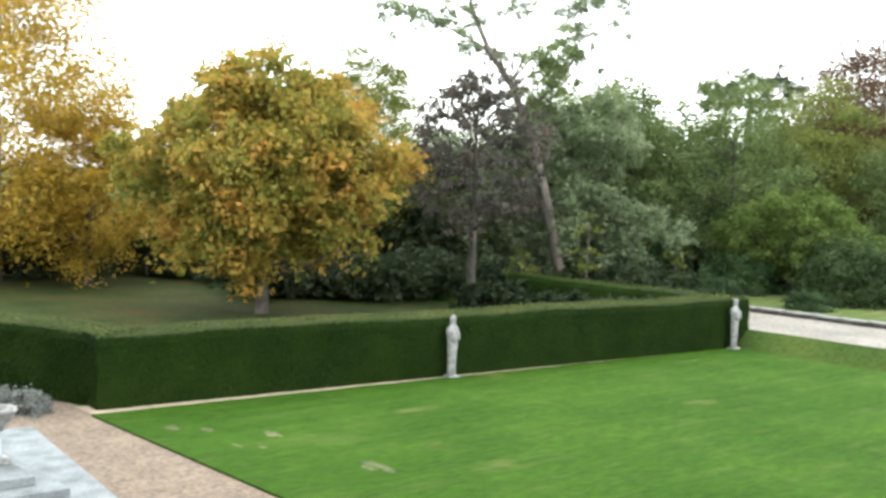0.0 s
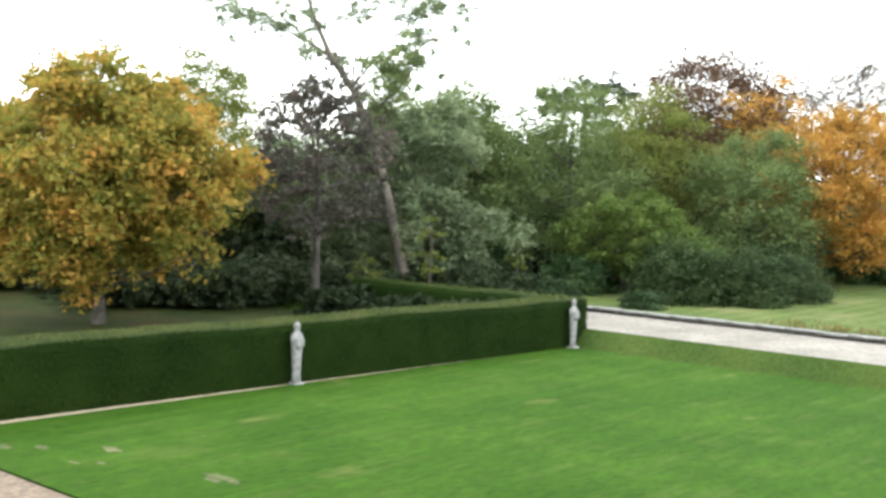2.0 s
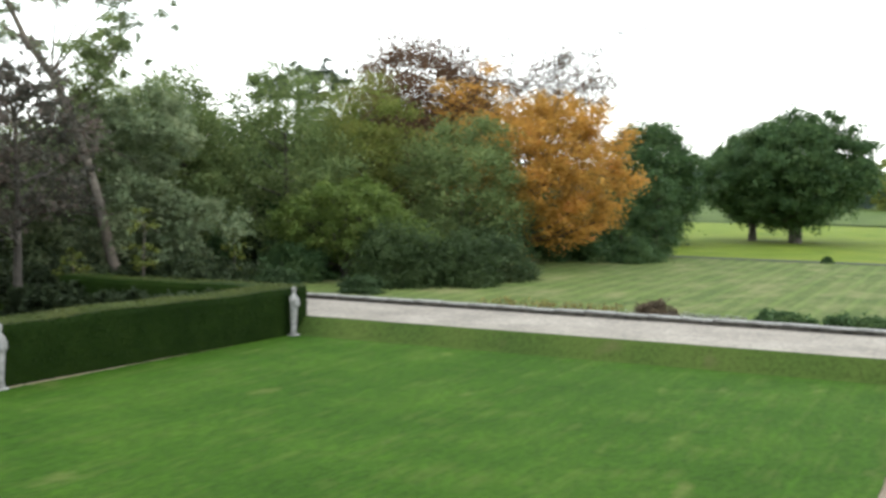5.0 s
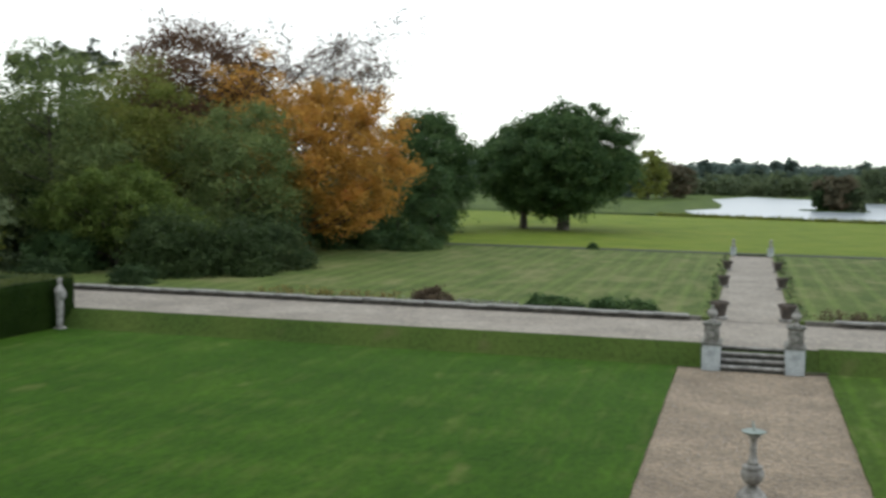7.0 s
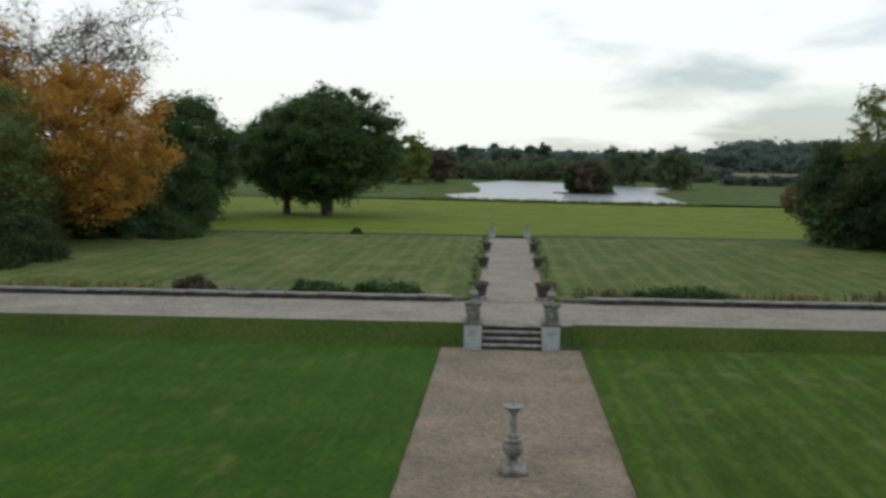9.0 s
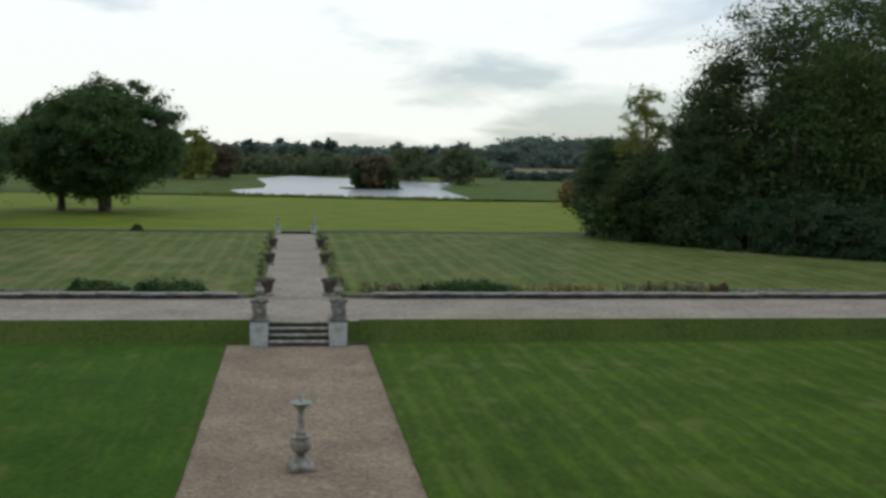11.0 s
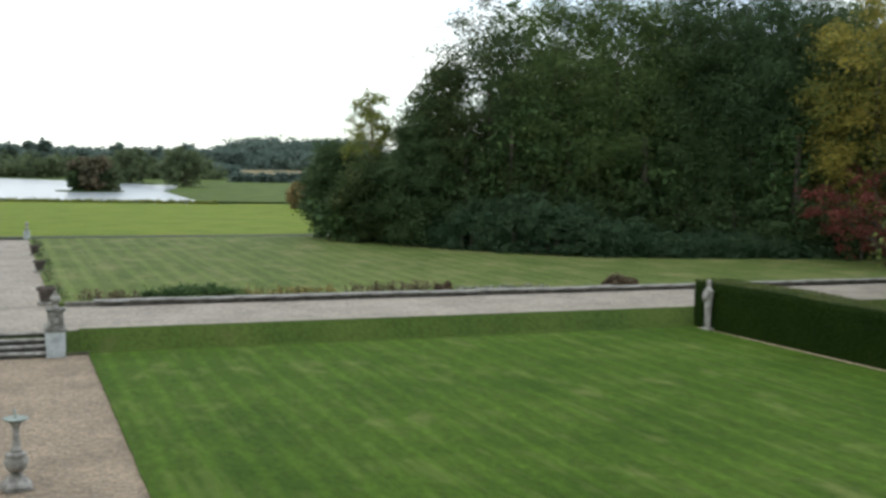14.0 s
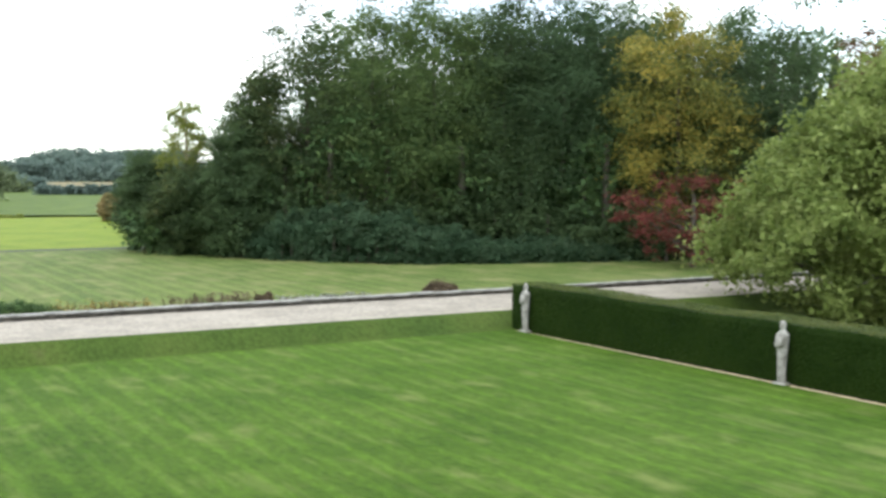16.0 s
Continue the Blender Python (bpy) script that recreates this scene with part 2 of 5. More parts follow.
L_COPPER = leaf_material("copper_leaves", [(0.0, (0.0444, 0.04844, 0.03632)), (0.5, (0.09083, 0.08475, 0.06458)), (1.0, (0.1716, 0.1212, 0.1009))])
L_BLUE = leaf_material("blue_green_leaves", [(0.0, (0.09421, 0.1338, 0.06403)), (0.5, (0.1884, 0.2362, 0.1216)), (1.0, (0.3201, 0.3464, 0.192))])
L_OLIVE = leaf_material("olive_leaves", [(0.0, (0.07935, 0.1058, 0.0238)), (0.5, (0.1587, 0.1851, 0.03968)), (1.0, (0.2513, 0.2513, 0.06613))])
L_GREEN = leaf_material("mid_green_leaves", [(0.0, (0.02887, 0.05143, 0.02302)), (0.5, (0.05196, 0.08679, 0.03499)), (1.0, (0.08661, 0.1285, 0.05339))])
L_FRESH = leaf_material("fresh_green_leaves", [(0.0, (0.062, 0.096, 0.0228)), (0.5, (0.1116, 0.1632, 0.03344)), (1.0, (0.1984, 0.2304, 0.0608))])
L_DARK = leaf_material("dark_green_leaves", [(0.0, (0.03143, 0.0633, 0.02643)), (0.5, (0.06112, 0.1117, 0.03965)), (1.0, (0.1136, 0.1677, 0.05727))])
L_PINE = leaf_material("dark_needles", [(0.0, (0.0208, 0.0338, 0.0208)), (0.5, (0.039, 0.0585, 0.0338)), (1.0, (0.065, 0.0845, 0.052))])
L_MAROON = leaf_material("maroon_leaves", [(0.0, (0.048, 0.032, 0.0187)), (0.5, (0.104, 0.06, 0.034)), (1.0, (0.176, 0.096, 0.0425))])
L_ORANGE = leaf_material("orange_leaves", [(0.0, (0.2452, 0.1575, 0.04023)), (0.4, (0.4414, 0.2491, 0.05028)), (0.75, (0.5641, 0.2886, 0.06035)), (1.0, (0.5518, 0.21, 0.08046))], 0.5)
L_RED = leaf_material("red_leaves", [(0.0, (0.051, 0.03825, 0.02125)), (0.4, (0.119, 0.03825, 0.02975)), (1.0, (0.204, 0.0595, 0.04675))])
L_LIME = leaf_material("lime_leaves", [(0.0, (0.07757, 0.1165, 0.02475)), (0.5, (0.141, 0.1841, 0.04598)), (1.0, (0.2328, 0.2707, 0.09194))])
L_MIXED = leaf_material("turning_leaves", [(0.0, (0.02574, 0.04658, 0.02052)), (0.45, (0.04826, 0.07704, 0.03078)), (0.8, (0.08044, 0.1075, 0.03899)), (1.0, (0.1367, 0.1254, 0.04617))], 0.5)
L_YELLOWING = leaf_material("yellowing_leaves", [(0.0, (0.045, 0.075, 0.025)), (0.35, (0.1, 0.12, 0.03)), (0.65, (0.24, 0.21, 0.045)), (1.0, (0.4, 0.32, 0.07))], 0.28)
L_WISP = leaf_material("pale_olive_leaves", [(0.0, (0.11, 0.15, 0.06)), (0.5, (0.19, 0.24, 0.1)), (1.0, (0.3, 0.34, 0.15))], 0.6, 0.5)
L_LAUREL = leaf_material("laurel_leaves", [(0.0, (0.02592, 0.05616, 0.02808)), (0.5, (0.04536, 0.08658, 0.0432)), (1.0, (0.081, 0.1229, 0.06696))])
# One yew in two tones: sides painted as shaded, top as sunlit.
L_YEW = leaf_material("yew_shaded_sprigs", [(0.0, (0.009, 0.01966, 0.00375)), (0.5, (0.0144, 0.02949, 0.00525)), (1.0, (0.0222, 0.03931, 0.0075))], 0.9, 0.05, 0.02)
L_YEW_TOP = leaf_material("yew_sunlit_top", [(0.0, (0.0495, 0.077, 0.0176)), (0.5, (0.0825, 0.1045, 0.0264)), (1.0, (0.1265, 0.132, 0.0385))], 0.7)
L_GREY = leaf_material("grey_leaves", [(0.0, (0.14, 0.15, 0.13)), (0.5, (0.25, 0.26, 0.23)), (1.0, (0.38, 0.38, 0.34))])
L_BROWN = leaf_material("brown_sprigs", [(0.0, (0.06, 0.045, 0.03)), (0.5, (0.12, 0.09, 0.06)), (1.0, (0.2, 0.15, 0.09))])
L_STRAW = leaf_material("straw_stems", [(0.0, (0.12, 0.09, 0.03)), (0.5, (0.24, 0.19, 0.06)), (1.0, (0.34, 0.27, 0.1))])
L_STUBBLE = grass_material("stubble", (0.13, 0.11, 0.06), (0.16, 0.135, 0.075), (0.2, 0.17, 0.1))
WORN = grass_material("worn_grass", (0.05, 0.075, 0.02), (0.085, 0.1, 0.04), (0.14, 0.135, 0.065))
L_BUSH = leaf_material("bush_leaves", [(0.0, (0.02592, 0.04488, 0.01632)), (0.5, (0.04752, 0.0763, 0.02652)), (1.0, (0.0864, 0.1212, 0.0459))])
L_ROSE = leaf_material("rust_red_leaves", [(0.0, (0.132, 0.128, 0.0585)), (0.5, (0.2475, 0.192, 0.08775)), (1.0, (0.363, 0.256, 0.117))], 0.3)
L_BANK = leaf_material("dull_willow_leaves", [(0.0, (0.06, 0.085, 0.045)), (0.5, (0.095, 0.125, 0.062)), (1.0, (0.14, 0.165, 0.08))], 0.3)
L_RUSSET = leaf_material("russet_leaves", [(0.0, (0.0675, 0.075, 0.045)), (0.5, (0.1125, 0.0975, 0.06)), (1.0, (0.165, 0.12, 0.075))], 0.3)
L_WEST = leaf_material("soft_olive_leaves", [(0.0, (0.07454, 0.1084, 0.04066)), (0.5, (0.1355, 0.1829, 0.06098)), (1.0, (0.2236, 0.2575, 0.08809))])
L_EAST = leaf_material("grass_green_leaves", [(0.0, (0.0429, 0.07404, 0.02736)), (0.5, (0.08044, 0.1254, 0.04104)), (1.0, (0.134, 0.1792, 0.06156))], 0.6)
L_POND = leaf_material("cool_green_leaves", [(0.0, (0.03478, 0.06458, 0.03036)), (0.5, (0.06028, 0.1056, 0.04807)), (1.0, (0.09854, 0.149, 0.06958))], 0.6)
# Dark green that paints the deep shade under the west trees.
L_SHADE = leaf_material("shade_dark_leaves", [(0.0, (0.02218, 0.03401, 0.01627)), (0.5, (0.03548, 0.05099, 0.02236)), (1.0, (0.05767, 0.07651, 0.03251))])
# Pale bluish greens: the haze of distance is mixed into the leaf colour.
L_FAR = leaf_material("hazed_distant_leaves", [(0.0, (0.07879, 0.1147, 0.09975)), (0.5, (0.1003, 0.1413, 0.1197)), (1.0, (0.1325, 0.1741, 0.1396))], 0.05)


# ---- mesh helpers ----
def mesh_of(name, verts, faces, mat, smooth=False):
    """A mesh from an (n, 3) array and an (m, k) index array."""
    verts, faces = np.asarray(verts, dtype=np.float32), np.asarray(faces, dtype=np.int32)
    me = bpy.data.meshes.new(name)
    k = faces.shape[1]
    me.vertices.add(len(verts))
    me.vertices.foreach_set("co", verts.ravel())
    me.loops.add(faces.size)
    me.loops.foreach_set("vertex_index", faces.ravel())
    me.polygons.add(len(faces))
    me.polygons.foreach_set("loop_start", np.arange(0, faces.size, k, dtype=np.int32))
    me.polygons.foreach_set("loop_total", np.full(len(faces), k, dtype=np.int32))
    me.polygons.foreach_set("use_smooth", np.full(len(faces), smooth, dtype=bool))
    me.update(calc_edges=True)
    me.materials.append(mat)
    return me


def child(name, me, parent, label=""):
    ob = new(name, me)
    ob.parent = parent
    return tagged(ob, label)


def part(name, bm, mat, parent=None, label="", smooth=False):
    me = bpy.data.meshes.new(name)
    for f in bm.faces:
        f.smooth = smooth
    bm.to_mesh(me)
    bm.free()
    me.materials.append(mat)
    ob = new(name, me)
    ob.parent = parent
    return tagged(ob, label)


def empty(name, m, label, category, group="", kind=""):
    ob = new(name)
    ob.matrix_world = m
    return tagged(ob, label, category, group, kind)


def box(bm, x0, x1, y0, y1, z0, z1, bevel=0.0):
    r = bmesh.ops.create_cube(bm, size=1.0, matrix=Matrix.LocRotScale(((x0 + x1) / 2, (y0 + y1) / 2, (z0 + z1) / 2), None, (x1 - x0, y1 - y0, z1 - z0)))
    if bevel:
        edges = list({e for v in r["verts"] for e in v.link_edges})
        bmesh.ops.bevel(bm, geom=edges, offset=bevel, segments=2, affect="EDGES")
    return bm


def lathe(bm, profile, sides=16, centre=(0, 0), squash=1.0, turn=0.0):
    """A turned solid from (radius, z) pairs."""
    rings = []
    for r, z in profile:
        rings.append([bm.verts.new((centre[0] + r * math.cos(turn + 2 * math.pi * i / sides), centre[1] + squash * r * math.sin(turn + 2 * math.pi * i / sides), z)) for i in range(sides)])
    for a, b in zip(rings, rings[1:]):
        for i in range(sides):
            bm.faces.new((a[i], a[(i + 1) % sides], b[(i + 1) % sides], b[i]))
    bm.faces.new(rings[0][::-1])
    bm.faces.new(rings[-1])
    return bm


def tubes(lines, sides=7):
    """Tapered tubes along polylines of (x, y, z, radius), as arrays."""
    V, F, off = [], [], 0
    ang = np.arange(sides) * 2 * np.pi / sides
    for line in lines:
        P = np.asarray(line, dtype=float)
        for i, p in enumerate(P):
            d = P[min(i + 1, len(P) - 1), :3] - P[max(i - 1, 0), :3]
            d /= np.linalg.norm(d) + 1e-9
            u = np.cross(d, (0.31, 0.95, 0.1))
            u /= np.linalg.norm(u) + 1e-9
            w = np.cross(d, u)
            V.append(p[:3] + p[3] * (np.cos(ang)[:, None] * u + np.sin(ang)[:, None] * w))
        for i in range(len(P) - 1):
            a, b = off + i * sides, off + (i + 1) * sides
            for k in range(sides):
                F.append((a + k, a + (k + 1) % sides, b + (k + 1) % sides, b + k))
        off += len(P) * sides
    return np.concatenate(V), np.array(F)


def leaves(rng, pos, out, size, spread=0.9, long=1.5):
    """One pointed leaf (or sprig) at each place, facing roughly along out."""
    n = len(pos)
    nor = out + spread * rng.normal(size=(n, 3))
    nor /= np.linalg.norm(nor, axis=1, keepdims=True) + 1e-9
    a = np.cross(nor, rng.normal(size=(n, 3)))
    a /= np.linalg.norm(a, axis=1, keepdims=True) + 1e-9
    b = np.cross(nor, a)
    s = (size * rng.uniform(0.55, 1.45, n))[:, None]
    fold = nor * s * rng.uniform(-0.3, 0.1, n)[:, None]
    V = np.stack([pos - a * s * long * 0.5 - b * s * 0.5 + fold, pos - a * s * long * 0.3 + b * s * 0.5 + fold, pos + a * s * long * 0.5], axis=1).reshape(-1, 3)
    return V, np.arange(3 * n).reshape(n, 3)


def crown_points(rng, clumps, per, size_of, flat=0.7, centre=None, droop=0.3):
    """Leaf places along short drooping sprays that radiate from each clump, mostly away from the crown's middle."""
    pos, out = [], []
    k = max(6, per // 13)
    for c, rc in zip(clumps, size_of):
        d = rng.normal(size=(k, 3))
        d /= np.linalg.norm(d, axis=1, keepdims=True) + 1e-9
        if centre is not None:
            away = c - centre
            d += 0.65 * away / (np.linalg.norm(away) + 1e-9)
        d[:, 2] = d[:, 2] * flat + 0.12
        d /= np.linalg.norm(d, axis=1, keepdims=True) + 1e-9
        length = rc * rng.uniform(0.5, 1.3, k)
        which = rng.integers(k, size=per)
        along = rng.random(per) ** 0.6
        p = d[which] * (length[which] * along)[:, None] + rng.normal(size=(per, 3)) * rc * np.array((0.19, 0.19, 0.13))
        p[:, 2] -= droop * rc * along ** 2
        pos.append(c + p)
        out.append(0.45 * d[which] + np.array((0, 0, 0.6)))
    return np.concatenate(pos), np.concatenate(out)


def crown_clumps(rng, n, centre, rx, rz, shape, solid=2.6):
    """Clump centres that fill an uneven crown."""
    k = np.arange(n) + 0.5
    turn, up = 2.399963 * k, 1 - 2 * k / n
    d = np.stack([np.cos(turn) * np.sqrt(1 - up ** 2), np.sin(turn) * np.sqrt(1 - up ** 2), up], axis=1) + 0.16 * rng.normal(size=(n, 3))
    d /= np.linalg.norm(d, axis=1, keepdims=True)
    r = rng.permutation(k / n) ** (1 / solid)
    p = d * r[:, None]
    z = p[:, 2]
    if shape == "dome":
        k = np.where(z < 0, 1.0 + 0.25 * z, 1.0)
        p[:, :2] *= (k * (1.0 + 0.12 * (z < 0)))[:, None]
    elif shape == "chestnut":
        p[:, :2] *= np.where(z < 0, 1.08 + 0.1 * z, 1.08 - 0.28 * z)[:, None]
    elif shape == "cone":
        p[:, :2] *= np.clip(0.95 - 0.6 * z, 0.2, 1.6)[:, None]
    elif shape == "tall":
        p[:, :2] *= np.clip(1.0 - 0.25 * z, 0.5, 1.4)[:, None]
    elif shape == "flat":
        p[:, 2] = np.round(z * 2.5) / 2.5
    p *= (1 + 0.1 * np.clip(rng.normal(size=n), -1.2, 1.2))[:, None]
    return np.asarray(centre) + p * np.array((rx, rx, rz))


def tree(label, category, at, top, bottom, radius, mat, seed, shape="round", count=150, per=270, leaf=0.098, lump=0.29, offset=(0, 0), trunk=0.2,
         bark=None, limbs=14, solid=3.6, stems=1, twigs=0, group="", droop=0.3, spurs=()):
    """A tree at (x, y, z): crown from bottom to top, a tapered trunk with limbs that reach into the clumps."""
    rng = np.random.default_rng(seed)
    x, y, z = at
    root = empty("tree", pose(x, y, z), label, category, group)
    rz = (top - bottom) / 2
    c = np.array((offset[0], offset[1], (top + bottom) / 2 - z))
    size = lump * (radius + rz) / 2
    cl = crown_clumps(rng, count, c, max(radius - size * 0.45, 0.3), max(rz - size * 0.25, 0.3), shape, solid)
    cl[:, 2] = np.maximum(cl[:, 2], bottom - z + size * 0.3)
    if spurs:
        cl = np.concatenate([cl, np.array(spurs) - np.array(at)])
    lines = []
    for s in range(stems):
        lean_x, lean_y = (0, 0) if stems == 1 else ((s - (stems - 1) / 2) * radius * 0.35, rng.normal() * radius * 0.1)
        hi = c[2] + rz * 0.55
        path = []
        for i in range(7):
            k = i / 6
            path.append((c[0] * k ** 1.3 + lean_x * k + 0.05 * rng.normal() * k, c[1] * k ** 1.3 + lean_y * k + 0.05 * rng.normal() * k, -0.15 + (hi + 0.15) * k, trunk * (1.25 if i == 0 else 1) * (1 - 0.82 * k) / stems ** 0.4))
        lines.append(path)
    for j in rng.choice(len(cl), min(limbs, len(cl)), replace=False):
        main = lines[int(rng.integers(stems))]
        k = float(np.clip((cl[j][2] - 0.35 * radius) / max(main[-1][2], 0.1), 0.18, 0.85))
        i = min(int(k * 6), 5)
        f = k * 6 - i
        p0 = np.array(main[i]) * (1 - f) + np.array(main[i + 1]) * f
        mid = (p0[:3] * 0.45 + cl[j] * 0.55) + np.array((0, 0, -0.06 * radius))
        r0 = p0[3] * 0.55
        lines.append([(*p0[:3], r0), (*mid, r0 * 0.6), (*cl[j], r0 * 0.22)])
    for _ in range(twigs):
        j = int(rng.integers(len(cl)))
        d = cl[j] - np.array((c[0], c[1], c[2] - rz * 0.6))
        d /= np.linalg.norm(d)
        tip = cl[j] + d * radius * rng.uniform(0.08, 0.26) + rng.normal(size=3) * radius * 0.1
        mid = (cl[j] + tip) / 2 + rng.normal(size=3) * radius * 0.05
        lines.append([(*cl[j], 0.024), (*mid, 0.017), (*tip, 0.008)])
    V, F = tubes(lines)
    child("trunk", mesh_of("trunk", V, F, bark or BARK, True), root)
    pos, out = crown_points(rng, cl, per, size * rng.uniform(0.7, 1.35, len(cl)), 0.7, c - np.array((0, 0, 0.4 * rz)), droop)
    V, F = leaves(rng, pos, out, leaf)
    child("crown", mesh_of("crown", V, F, mat), root)
    return root


def shrub(label, category, at, rx, ry, height, mat, seed, count=34, per=210, leaf=0.09, name="shrub", lump=0.38):
    """A rounded bush that sits on the ground, made of clumps of leaves over short stems."""
    rng = np.random.default_rng(seed)
    root = empty(name, pose(*at), label, category)
    d = rng.normal(size=(count, 3))
    d[:, 2] = np.abs(d[:, 2])
    d /= np.linalg.norm(d, axis=1, keepdims=True)
    cl = d * (rng.random(count) ** 0.4)[:, None] * np.array((rx, ry, height)) * 0.82
    size = lump * (rx + ry + height) / 3
    pos, out = crown_points(rng, cl, per, size * rng.uniform(0.7, 1.2, count), 0.8, np.zeros(3), 0.1)
    pos[:, 2] = np.abs(pos[:, 2])
    V, F = leaves(rng, pos, out, leaf)
    child("foliage", mesh_of("foliage", V, F, mat), root)
    lines = [[(0.05 * rng.normal(), 0.05 * rng.normal(), -0.05, 0.04), (*(c * 0.5), 0.025), (*c, 0.008)] for c in cl[:10]]
    V, F = tubes(lines, 5)
    child("stems", mesh_of("stems", V, F, BARK, True), root)
    return root


def sheet(name, outline, z, mat, label, category, thick=0.0, kind="structure"):
    """A flat piece of ground with a given outline, thick enough to show an edge."""
    bm = bmesh.new()
    f = bm.faces.new([bm.verts.new((x, y, z)) for x, y in outline])
    if f.normal.z < 0:
        f.normal_flip()
    if thick:
        r = bmesh.ops.extrude_face_region(bm, geom=[f])
        bmesh.ops.translate(bm, verts=[v for v in r["geom"] if isinstance(v, bmesh.types.BMVert)], vec=(0, 0, thick))
        bmesh.ops.recalc_face_normals(bm, faces=bm.faces)
    ob = part(name, bm, mat)
    return tagged(ob, label, category, "", kind)


def wavy(x0, y0, x1, y1, n, amount, rng):
    k = np.linspace(0, 1, n)
    dx, dy = x1 - x0, y1 - y0
    ln = math.hypot(dx, dy)
    w = amount * rng.normal(size=n)
    w[0] = w[-1] = 0
    return [(x0 + dx * a - dy / ln * b, y0 + dy * a + dx / ln * b) for a, b in zip(k, w)]


# ---- ground ----
UP = 0.55
BANK_FOOT, BANK_TOP = 31.6, 32.15
WALL_Y = 37.2
bm = bmesh.new()
ys = [(-2500, 0), (BANK_FOOT, 0), (BANK_TOP, UP), (38, UP), (230, UP), (3000, UP)]
xs = [-3000, -60, 60, 3000]
grid = [[bm.verts.new((x, y, z)) for x in xs] for y, z in ys]
for a, b in zip(grid, grid[1:]):
    for i in range(len(xs) - 1):
        bm.faces.new((a[i], a[i + 1], b[i + 1], b[i]))
tagged(part("ground", bm, MEADOW), "rough green parkland grass reaching to the horizon", "ground", "", "structure")

rng = np.random.default_rng(3)
PX0, PX1 = -1.72, 2.2
sheet("lawn_west", wavy(PX0, 10.0, PX0, 31.3, 60, 0.007, rng) + wavy(PX0, 31.3, -21.2, 31.3, 2, 0, rng) + wavy(-21.2, 31.3, -22.6, 10.1, 50, 0.012, rng), 0.0, LAWN_WEST, "mown green lawn with worn pale patches", "lawn", 0.05)
sheet("lawn_east", wavy(PX1, 31.3, PX1, 9.8, 60, 0.007, rng) + wavy(PX1, 9.8, 22.4, 9.8, 2, 0, rng) + wavy(22.4, 9.8, 21.5, 31.3, 50, 0.012, rng), 0.0, LAWN, "mown green lawn with faint mowing stripes", "lawn", 0.05)
sheet("path_centre", [(PX0 - 0.05, 9.9), (PX1 + 0.05, 9.9), (PX1 + 0.05, 31.45), (PX0 - 0.05, 31.45)], 0.006, GRAVEL, "pale brown gravel garden path", "path")
sheet("path_terrace", [(-27, 8.0), (27, 8.0), (27, 9.95), (2.3, 9.95), (-1.8, 10.05), (-22.4, 10.3), (-27, 10.3)], 0.006, PINK_GRAVEL, "gravel path beside the terrace", "path")
sheet("path_hedge_west", [(-23.7, 10.2), (-22.5, 10.2), (-21.1, 31.5), (-22, 31.5)], 0.010, SAND, "narrow pale gravel strip under the hedge", "path")
sheet("path_hedge_east", [(22.3, 9.91), (23.4, 9.91), (22.3, 31.4), (21.4, 31.4)], 0.010, SAND, "narrow pale gravel strip under the hedge", "path")
bm = bmesh.new()
n = 120
rows = []
for i in range(n + 1):
    x = -60 + 120 * i / n
    w = 0.05 * noise.noise(Vector((x * 0.7, 0, 0)))
    rows.append([bm.verts.new((x, BANK_FOOT - 0.2 + w, 0.02)), bm.verts.new((x, BANK_FOOT + 0.02, 0.07)), bm.verts.new((x, BANK_TOP - 0.05, UP + 0.03)), bm.verts.new((x, BANK_TOP + 0.18 + w, UP + 0.035))])
for a, b in zip(rows, rows[1:]):
    if -1.2 < a[0].co.x + 0.5 < 1.6:
        continue
    for k in range(3):
        bm.faces.new((a[k], b[k], b[k + 1], a[k + 1]))
tagged(part("bank", bm, BANK, smooth=True), "short rough grass bank up to the drive", "bank", "", "structure")
sheet("soil_edge", [(1.62, 31.33), (2.25, 31.33), (2.25, 31.5), (1.62, 31.5)], 0.056, SOIL, "dark bare soil edge beside the steps", "soil")
sheet("road", [(-41, BANK_TOP), (60, BANK_TOP), (60, WALL_Y + 0.1), (-41, WALL_Y + 0.1)], UP + 0.012, DRIVE, "pale gravel carriage drive", "road")
sheet("lawn_far_west", [(-60, WALL_Y + 0.3), (-0.95, WALL_Y + 0.3), (-0.85, 66.5), (-60, 66.5)], UP, FAR_LAWN, "dry striped lawn beyond the drive", "lawn", 0.1)
sheet("lawn_far_east", [(1.5, WALL_Y + 0.3), (60, WALL_Y + 0.3), (60, 67.5), (1.45, 66.5)], UP, FAR_LAWN, "dry striped lawn beyond the drive", "lawn", 0.1)
sheet("path_far", [(-0.95, WALL_Y + 0.1), (1.5, WALL_Y + 0.1), (1.45, 66.5), (-0.85, 66.5)], UP + 0.02, DRIVE, "pale gravel path to the park", "path")
# Flat dark strip laid just above the lawn for the ha-ha's dark line.
sheet("haha_edge", [(-60, 66.4), (60, 67.4), (60, 68.7), (-60, 67.7)], UP + 0.106, DARK_STRIP, "flat dark strip for the ha-ha at the end of the lawn", "ditch")
sheet("field", [(-70, 67.3), (70, 68.3), (110, 118), (40, 114), (10, 120), (-20, 124), (-100, 120)], UP + 0.012, FIELD, "bright lime-green park meadow", "field")
sheet("woodland_floor_west", [(-90, 9), (-24.5, 9), (-24.5, 31), (-90, 31)], 0.012, WOOD_FLOOR, "grass with fallen leaves, coloured dark for the shade under the trees", "woodland floor")

